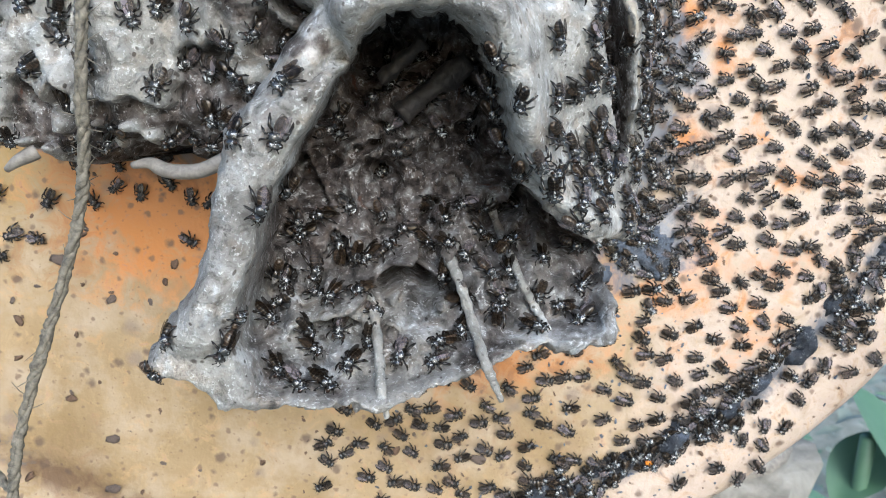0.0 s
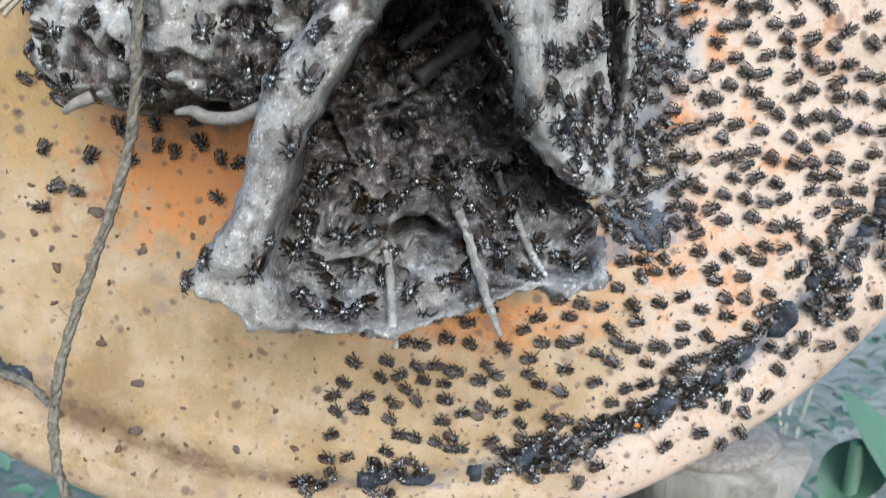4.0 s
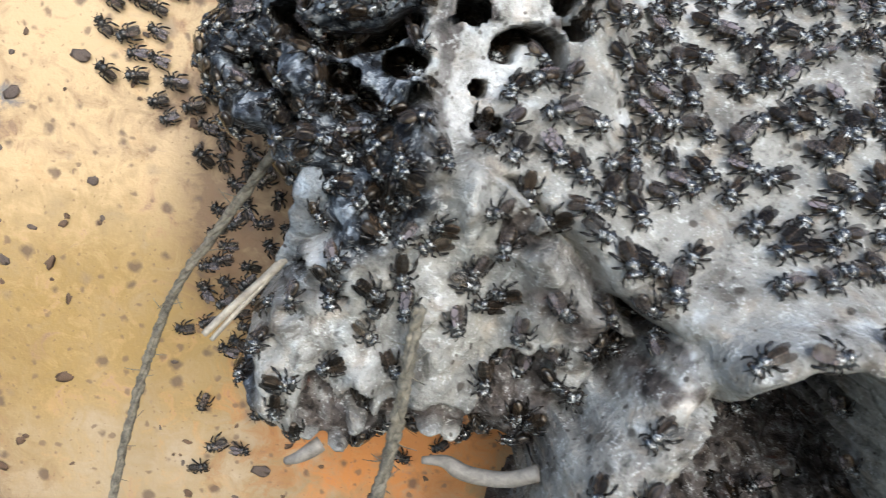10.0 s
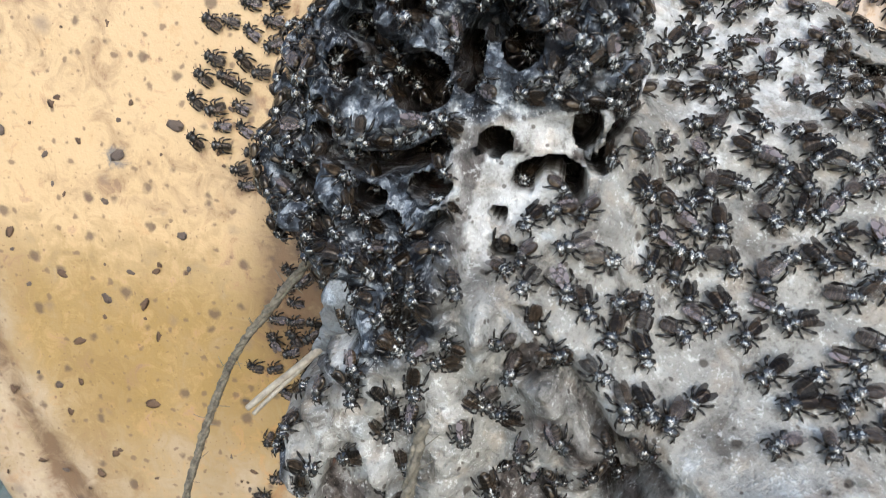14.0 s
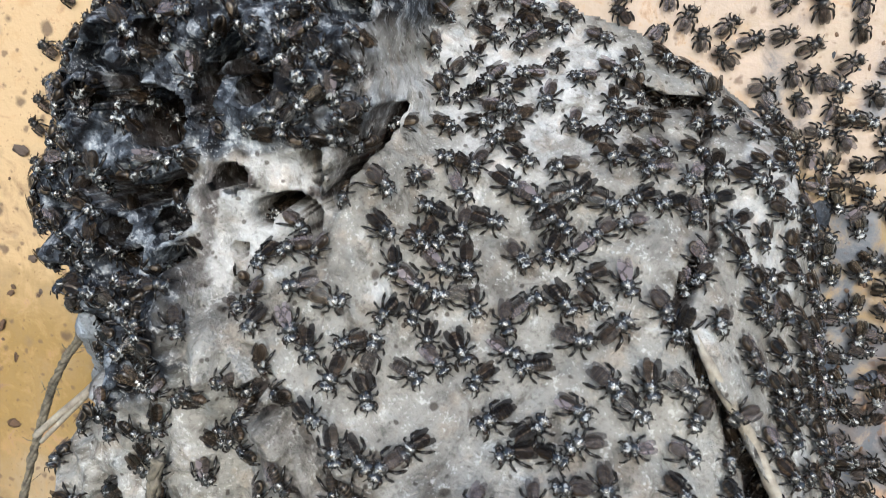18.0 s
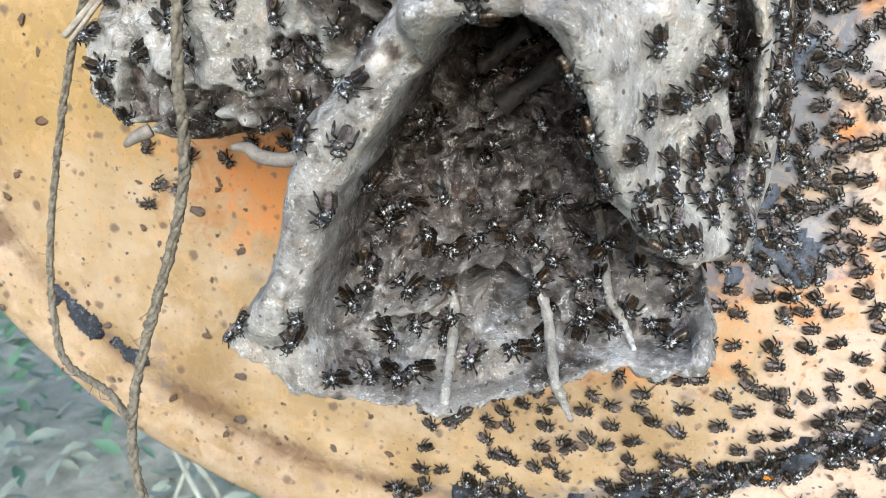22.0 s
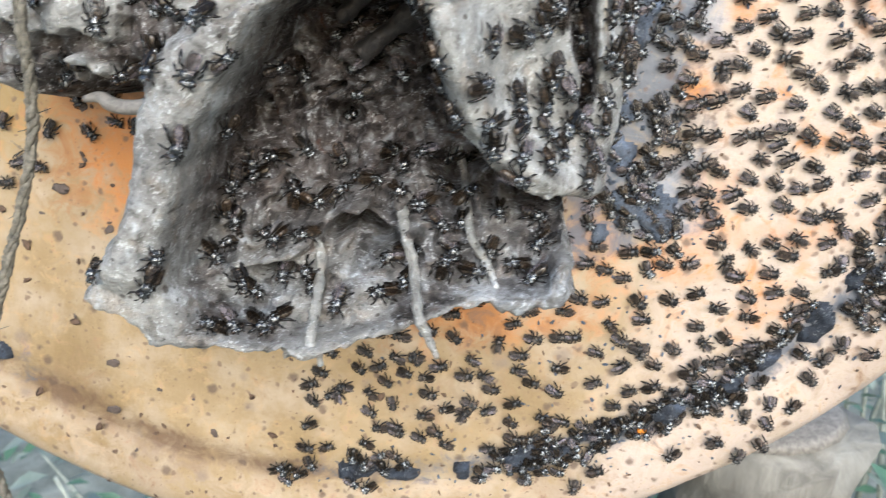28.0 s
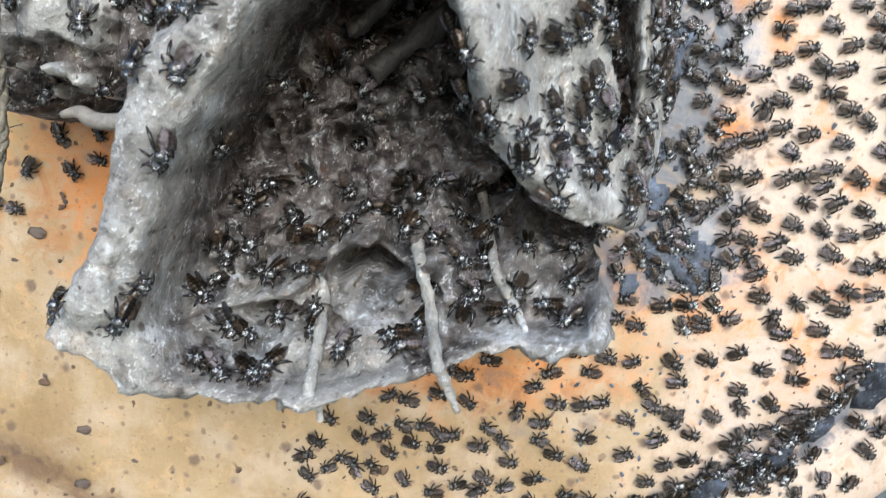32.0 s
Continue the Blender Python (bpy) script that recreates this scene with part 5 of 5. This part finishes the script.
def bee_template(spread, curl, nod, wing_mat, coat):
    """A bee at rest; spread: how far its wings stand apart, curl: its abdomen's bend, nod: its head's turn."""
    bee = root("stingless_bee", {"bee_wing": "small black stingless bee with pale hair, painted glints and smoky brown wings", "bee_wing_brown": "small dull brown stingless bee with pale brown wings", "bee_wing_sheen": "small black stingless bee with shiny lilac-grey wings"}[wing_mat.name], "bee")
    bm = ball_bm(bmesh.new(), (0, -1.20 * MM, 0.95 * MM), (0.80 * MM, 1.20 * MM, 0.68 * MM), 12, 9, 0.12)
    for v in bm.verts:                       # segment rings
        k = 1 + 0.06 * math.sin(v.co.y / MM * 9)
        v.co.x = v.co.x * k + curl * MM * 0.12 * min(0, v.co.y / MM + 0.6) ** 2
        v.co.z = 0.95 * MM + (v.co.z - 0.95 * MM) * k
    part("abdomen", bm, MAT_ABDOMEN, bee, "brown-black banded abdomen")

    def lumpy(bm, seed):                     # uneven, hairy plates that break the gloss
        for v in bm.verts:
            v.co += Vector((noise.noise(v.co * 2100 + Vector((seed, 0, 0))), noise.noise(v.co * 2100 + Vector((0, seed, 5))), noise.noise(v.co * 2100 + Vector((5, 0, seed))))) * 0.22 * MM
        return bm

    part("thorax", lumpy(ball_bm(bmesh.new(), (0, 0.40 * MM, 1.12 * MM), (0.90 * MM, 0.84 * MM, 0.74 * MM), 14, 10), 3 + spread), coat, bee, "black thorax with pale hair and painted glints")
    turn = Matrix.Rotation(nod, 4, "Z")
    head = part("head", lumpy(ball_bm(bmesh.new(), (0, 1.38 * MM, 0.98 * MM), (0.96 * MM, 0.50 * MM, 0.70 * MM), 11, 8, -0.35), 8 + spread), coat, bee)
    head.data.transform(turn)
    for s in (-1, 1):
        eye = ball_bm(bmesh.new(), (s * 0.80 * MM, 1.46 * MM, 1.02 * MM), (0.25 * MM, 0.31 * MM, 0.50 * MM), 7, 5)
        bmesh.ops.transform(eye, matrix=turn, verts=eye.verts)
        part("eye", eye, MAT_EYE, head)
    for s in (-1, 1):
        bm = bmesh.new()
        left, right = [], []
        for i in range(8):
            v = i / 7
            w = 0.52 * math.sin(math.pi * (0.08 + 0.84 * v)) ** 0.7 * (0.50 + 0.65 * v)
            y, xc = 0.35 - 2.95 * v, s * (0.33 + 0.06 * v + spread * v)
            z = 1.75 - 0.12 * v - 0.25 * v * v
            left.append(bm.verts.new(((xc - w) * MM, y * MM, (z + 0.02) * MM)))
            right.append(bm.verts.new(((xc + w) * MM, y * MM, (z - 0.14 * w + 0.12 * (s < 0)) * MM)))
        for i in range(7):
            bm.faces.new((left[i], right[i], right[i + 1], left[i + 1]))
        part("wing", bm, wing_mat, bee, "smoky translucent wing")
    rng = random.Random(int(spread * 100) + 5)
    for s in (-1, 1):
        for pts, r in (([(0.45, 0.85, 0.75), (1.00, 1.15, 1.05), (1.30, 1.65, 0.40), (1.20, 2.05, 0.03)], 0.13),
                       ([(0.60, 0.30, 0.70), (1.30, 0.40, 1.15), (1.62, 0.10, 0.50), (1.78, -0.15, 0.03)], 0.14),
                       ([(0.55, -0.15, 0.70), (1.30, -0.65, 1.20), (1.48, -1.45, 0.60), (1.55, -1.95, 0.03)], 0.18)):
            dy = rng.uniform(-0.25, 0.25)
            line = [Vector((s * p[0] * MM, (p[1] + dy * k / 3) * MM, p[2] * MM)) for k, p in enumerate(pts)]
            part("leg", tube_bm(line, [r * MM, r * 1.1 * MM, r * 1.25 * MM, r * 0.45 * MM], 5), MAT_LEG, bee)
        line = [turn @ Vector((s * x * MM, y * MM, z * MM)) for x, y, z in ((0.22, 1.80, 1.10), (0.42, 2.05, 1.40), (0.66, 2.45, 1.05))]
        part("antenna", tube_bm(line, [0.07 * MM, 0.07 * MM, 0.06 * MM], 5), MAT_LEG, bee)
    return bee


def stance(x, z, heading, scale=1.0):
    """The pose of a bee at (x, z) on nest or lid; heading in degrees, 0 to +x, 90 up."""
    p, n = surface(x, z)
    f = Vector((math.cos(radians(heading)), 0, math.sin(radians(heading))))
    f = (f - n * f.dot(n)).normalized()
    m = Matrix((f.cross(n), f, n)).transposed().to_4x4()
    return Matrix.Translation(p + n * 0.0001) @ m @ Matrix.Diagonal((scale, scale, scale, 1))


def scatter(rng, box, spacing, tries, keep, heading, spread, taken):
    """Places at least spacing apart where keep(x, z, h) holds."""
    x0, x1, z0, z1 = box
    X = np.array([rng.uniform(x0, x1) for _ in range(tries)])
    Z = np.array([rng.uniform(z0, z1) for _ in range(tries)])
    h = relief(X, Z)[0]
    good = keep(X, Z, h)
    out = []
    for x, z in zip(X[good], Z[good]):
        gap = (spacing * rng.choice((0.62, 0.75, 0.95, 1.15, 1.3))) ** 2
        if all((x - a) ** 2 + (z - b) ** 2 > gap for a, b in taken):
            taken.append((x, z))
            out.append((float(x), float(z), heading(x, z) + rng.uniform(-spread, spread), rng.uniform(0.86, 1.05) * (0.85 if height(x, z) < 0 else 0.94)))
    return out


def place_bees():
    rng = random.Random(21)
    taken = []
    radius = lambda x, z: np.hypot(x - LX, z - LZ)
    single, swarm = [], {}
    # on the smooth sheet, heads mostly down
    def on_plate(x, z, h):
        return (h > 0.0008) & (inset(x, z, PLATE) > 0.0015) & (inset(x, z, CAVITY) < -0.0015) & ((z > 1.209) | (x > 0.020) | (x < -0.012) | (z < 1.1995))
    # bees that keep their places, in tenths of a millimetre across and above 1.1 m
    upper = [(-175, 1332), (-203, 1240), (-144, 1236), (-144, 1275), (-115, 1300), (-156, 1152), (-124, 1140), (-101, 1210), (-46, 1235), (-44, 1183), (2, 1183), (45, 1179), (-104, 1455), (-37, 1454), (-62, 1427),
             (-93, 1418), (-20, 1408), (12, 1394), (4, 1466), (45, 1478), (77, 1468), (52, 1403), (91, 1365), (129, 1447), (151, 1426), (90, 1506), (134, 1486), (-63, 1545), (-96, 1500), (-49, 1488),
             (157, 1392), (-38, 1367), (-67, 1360), (-121, 1384), (-86, 1317), (-55, 1322), (-24, 1322), (21, 1290), (58, 1294), (89, 1248), (121, 1276), (158, 1232), (109, 1215), (35, 1230), (125, 1321), (150, 1347), (37, 1343), (65, 1344)]
    tongue = [(-173, 595), (-144, 582), (-105, 577), (-65, 595), (10, 610), (62, 619), (54, 602), (142, 647), (175, 600), (198, 635), (-168, 845), (-179, 725), (-205, 700), (-222, 668), (-190, 655),
              (-124, 719), (-88, 681), (-128, 678), (-55, 741), (-94, 735), (-9, 735), (39, 740), (-32, 784), (98, 666), (79, 699), (148, 665), (281, 685), (274, 724), (176, 735), (195, 773), (-39, 652), (244, 650), (-103, 922), (-86, 943)]
    for u, w in upper + tongue:
        taken.append((u * 1e-4, 1.1 + w * 1e-4))
        single.append((*taken[-1], -90 + rng.choice((-60, -25, -10, 0, 10, 25, 60, 150)) + rng.uniform(-15, 15), rng.uniform(0.90, 1.05)))
    plate = scatter(rng, (-0.03, 0.036, 1.178, 1.266), 0.0041, 6000, lambda x, z, h: on_plate(x, z, h) & (np.random.RandomState(3).rand(len(x)) < np.where(z < 1.213, np.where(x > 0.025, 0.3, 0.09), 1.0)), lambda x, z: -90, 75, taken)
    plate.sort(key=lambda b: b[1])
    single += plate[:40]
    swarm["plate"] = plate[40:]
    wall = scatter(rng, (-0.031, -0.012, 1.157, 1.197), 0.0052, 160, lambda x, z, h: (inset(x, z, FUNNEL) > 0.001) & (inset(x, z, CAVITY) < -0.001) & (np.random.RandomState(4).rand(len(x)) < 0.35), lambda x, z: -80, 70, taken)
    single += wall[:2]
    lip = scatter(rng, (-0.022, 0.030, 1.1575, 1.1755), 0.0046, 500, lambda x, z, h: (inset(x, z, FUNNEL) > 0.0015) & (inset(x, z, CAVITY) > 0.0) & (np.hypot(x - 0.0012, z - 1.1685) > 0.0052), lambda x, z: -90, 60, taken)
    single += lip[:8]
    swarm["lip"] = lip[8:40]
    lobe = scatter(rng, (-0.062, -0.012, 1.189, 1.226), 0.0050, 3600, lambda x, z, h: (h > 0.012) & ((z > 1.207) | (np.random.RandomState(12).rand(len(x)) < 0.15)) & (inset(x, z, PLATE) < -0.0005) & (inset(x, z, FUNNEL) < -0.001) & (inset(x, z, LOBE) > 0.001), lambda x, z: -90, 90, taken)
    single += lobe[:40]
    swarm["lobe"] = lobe[40:]
    for k, (x, z) in enumerate([(0.0122, 1.2020), (0.0131, 1.1985), (0.0138, 1.1950), (0.0146, 1.1915), (0.0165, 1.1880), (0.0200, 1.1855), (0.0240, 1.1830), (0.0000, 1.2022), (0.0035, 1.2036), (0.0070, 1.2036), (-0.0150, 1.1850)]):
        single.append((x, z, -90 + rng.uniform(-40, 40), rng.uniform(0.85, 1.0)))
        taken.append((x, z))
    # on the lid
    free = lambda x, z, h: (h < 0) & (radius(x, z) < 0.1235)
    low = scatter(rng, (-0.022, 0.110, 1.104, 1.160), 0.0054, 3000, lambda x, z, h: free(x, z, h) & (x > -0.020 + 0.3 * (z - 1.11)) & ~((z > 1.150) & (x < 0.034)), lambda x, z: -12 if rng.random() < 0.7 else 168, 38, taken)
    rng.shuffle(low)
    single += low[:55]
    swarm["lid"] = low[55:]
    swarm["lid"] += scatter(rng, (-0.060, 0.130, 1.090, 1.200), 0.0044, 900, lambda x, z, h: (radius(x, z) > 0.130) & (radius(x, z) < 0.143) & (x > 0.02) & (np.random.RandomState(9).rand(len(x)) < 0.3 + 0.7 * (x > 0.055)), lambda x, z: -60, 80, taken)
    right = scatter(rng, (0.034, 0.116, 1.160, 1.300), 0.0046, 4200, lambda x, z, h: free(x, z, h) & (x > 0.050), lambda x, z: -8 if rng.random() < 0.75 else 172, 40, taken)
    right.sort(key=lambda b: (b[0] - 0.03) ** 2 + (b[1] - 1.19) ** 2)
    single += right[:20]
    swarm["lid"] += right[20:]
    swarm["lid"] += scatter(rng, (-0.030, 0.060, 1.236, 1.300), 0.0050, 2200, lambda x, z, h: free(x, z, h), lambda x, z: 90, 90, taken)
    recess = scatter(rng, (-0.0720, -0.0520, 1.1980, 1.2260), 0.0040, 420, lambda x, z, h: (h < 0.004) & (inset(x, z, LOBE) < 0.0005) & (inset(x, z, LOBE) > -0.012), lambda x, z: 150, 80, taken)
    swarm["lid"] += recess
    leftcol = scatter(rng, (-0.096, -0.058, 1.188, 1.275), 0.0040, 1300, lambda x, z, h: (h < 0) & (inset(x, z, LOBE) > np.where(z > 1.232, -0.021, -0.014)) & (inset(x, z, LOBE) < np.where(z > 1.232, -0.008, -0.0028)) & (np.random.RandomState(6).rand(len(x)) < 0.9), lambda x, z: 168, 35, taken)
    rng.shuffle(leftcol)
    single += leftcol[:22]
    swarm["lid"] += leftcol[22:75]
    under = scatter(rng, (-0.074, -0.026, 1.162, 1.189), 0.0046, 400, lambda x, z, h: (h < 0) & (np.random.RandomState(7).rand(len(x)) < 0.3 + 0.7 * (z > 1.174)), lambda x, z: -60, 90, taken)
    single += under[:9]
    swarm["lid"] += under[9:20]
    # the crowds
    swarm["groove"] = scatter(rng, (-0.035, 0.122, 1.098, 1.225), 0.0023, 9000, lambda x, z, h: (np.abs(radius(x, z) - 0.1275) < 0.0038 + 0.0016 * step(0.0, 0.04, x) + 0.0026 * fbm(x, z, 0.012, 81)) & (x > -0.024) & (fbm(x, z, 0.010, 82) > np.where(x > 0.02, -0.35, -0.1)), lambda x, z: -60, 90, taken)
    swarm["smear"] = scatter(rng, (0.030, 0.056, 1.153, 1.258), 0.0037, 3500, lambda x, z, h: (h < 0.03) & (radius(x, z) < 0.12) & (fbm(x, z, 0.012, 83) > -0.35), lambda x, z: -40, 70, taken)
    swarm["crust"] = scatter(rng, (-0.068, -0.018, 1.216, 1.267), 0.0031, 2600, lambda x, z, h: (h > 0.01) & ((x < -0.037) | (z > 1.246)) & (inset(x, z, PATCH) < 0), lambda x, z: -100, 120, taken)
    swarm["lobe"] += scatter(rng, (-0.0260, -0.0100, 1.1920, 1.2140), 0.0056, 600, lambda x, z, h: (h > 0.012) & (inset(x, z, PLATE) < 0.0) & (inset(x, z, CAVITY) < -0.001), lambda x, z: -70, 80, taken)
    swarm["mouth"] = scatter(rng, (-0.018, 0.026, 1.172, 1.203), 0.0041, 1600, lambda x, z, h: (inset(x, z, CAVITY) > 0.0015) & ((fbm(x, z, 0.010, 84) > -0.12) | (z < 1.180)), lambda x, z: -90, 80, taken)
    swarm["plate"] += scatter(rng, (0.008, 0.038, 1.188, 1.256), 0.0043, 2500, lambda x, z, h: (h > 0.004) & (line_distance(x, z, CRACK) < 0.0042) & (z > 1.200) & (fbm(x, z, 0.012, 85) > -0.25), lambda x, z: -90, 90, taken)
    swarm["edge"] = scatter(rng, (0.026, 0.038, 1.180, 1.250), 0.0030, 700, lambda x, z, h: h > 0.004, lambda x, z: -90, 60, taken)
    return single, swarm


KINDS = [bee_template(0.0, 0.0, 0.0, MAT_WING, MAT_BEE), bee_template(0.22, 0.7, 0.25, MAT_WING, MAT_BEE), bee_template(0.10, -0.6, -0.2, MAT_SHEEN, MAT_BEE), bee_template(0.42, 0.3, 0.1, MAT_WING, MAT_BEE), bee_template(0.05, -0.3, 0.3, MAT_SHEEN, MAT_BEE)]
LID_KINDS = [bee_template(0.04, 0.2, 0.1, MAT_WING_BROWN, MAT_DULL), bee_template(0.26, -0.5, -0.2, MAT_SHEEN, MAT_DULL), bee_template(0.12, 0.5, 0.2, MAT_SHEEN, MAT_DULL)]
SINGLE, SWARM = place_bees()
BEES = []


def build_bees():
    used = collections.Counter()
    for x, z, a, s in SINGLE:
        m = stance(x, z, a, s)
        lid = height(x, z) < 0
        kinds = LID_KINDS if lid else KINDS
        n = used[lid]
        used[lid] += 1
        if n < len(kinds):
            ob = kinds[n]
            ob.matrix_basis = m
        else:
            ob = copy_thing(kinds[n % len(kinds)], Matrix.Translation(m.translation) @ m.to_quaternion().to_matrix().to_4x4())
            ob.scale = (s, s, s)
        ob["group"] = "bees on the hive"
        BEES.append(ob)
    # the crowds, joined
    mats = [MAT_BEE, MAT_DULL, MAT_ABDOMEN, MAT_WING, MAT_WING_BROWN, MAT_SHEEN, MAT_EYE, MAT_LEG]
    shapes = []
    for bee in KINDS + LID_KINDS:
        vs, fs, ms = [], [], []
        for o in bee.children_recursive:
            b = len(vs)
            vs += [tuple(v.co) for v in o.data.vertices]
            for p in o.data.polygons:
                fs.append([b + k for k in p.vertices])
                ms.append(mats.index(o.data.materials[0]))
        shapes.append((np.array(vs), fs, ms))
    for key, bees in SWARM.items():
        if not bees:
            continue
        verts, faces, idx, count = [], [], [], 0
        for i, (x, z, a, s) in enumerate(bees):
            k = i * 7 + i // 5
            base, fs, ms = shapes[5 + k % 3 if key == "lid" else k % 5]
            m = np.array(stance(x, z, a, s))
            verts.append(base @ m[:3, :3].T + m[:3, 3])
            faces += [[k + count for k in f] for f in fs]
            idx += ms
            count += len(base)
        me = bpy.data.meshes.new("bee_swarm")
        me.from_pydata(np.concatenate(verts).tolist(), [], faces)
        for m in mats:
            me.materials.append(m)
        me.polygons.foreach_set("material_index", idx)
        me.shade_smooth()
        tagged(new("bee_swarm", me), {"lid": "loose crowd of black bees on the ochre lid", "groove": "dense crowd of black bees along the lid's groove", "smear": "crowd of bees on blue-grey resin beside the nest",
                                      "crust": "bees crowding over the dark resin crust", "mouth": "guard bees crowding inside the nest mouth", "edge": "bees along the nest's cracked edge", "plate": "bees crowding on the grey upper sheet", "lip": "bees on the lower lip of the funnel", "lobe": "bees on the pale side lobe"}[key], "bees", kind="stuff")


build_bees()


def motions():
    """Some bees shift, turn and walk a little; the rest keep their places."""
    rng = random.Random(77)
    for i, ob in enumerate(BEES):
        if i % 3:
            continue
        x, z, a = SINGLE[i][:3]
        far = 0.006 if i % 9 == 0 else 0.0012
        t, rows, on = 0.0, [], height(x, z) > 0
        while t < 32.0:
            rows.append((t, (x, z, a)))
            t += rng.uniform(0.5, 1.4)
            rows.append((min(t, 31.6), (x, z, a)))
            t += rng.uniform(0.7, 2.2)
            step_x, step_z = rng.gauss(0, far * 0.5), rng.gauss(0, far * 0.5)
            nx, nz = SINGLE[i][0] + max(-far, min(far, x + step_x - SINGLE[i][0])), SINGLE[i][1] + max(-far, min(far, z + step_z - SINGLE[i][1]))
            if (height(nx, nz) > 0) == on:
                x, z = nx, nz
            a += rng.uniform(-28, 28)
        rows = [r for k, r in enumerate(rows) if r[0] < 31.9 and (k == 0 or r[0] > rows[k - 1][0] + 0.05)]
        rows.append((32.0, rows[-1][1]))
        walk(ob, [(t, stance(*place)) for t, place in rows])


motions()
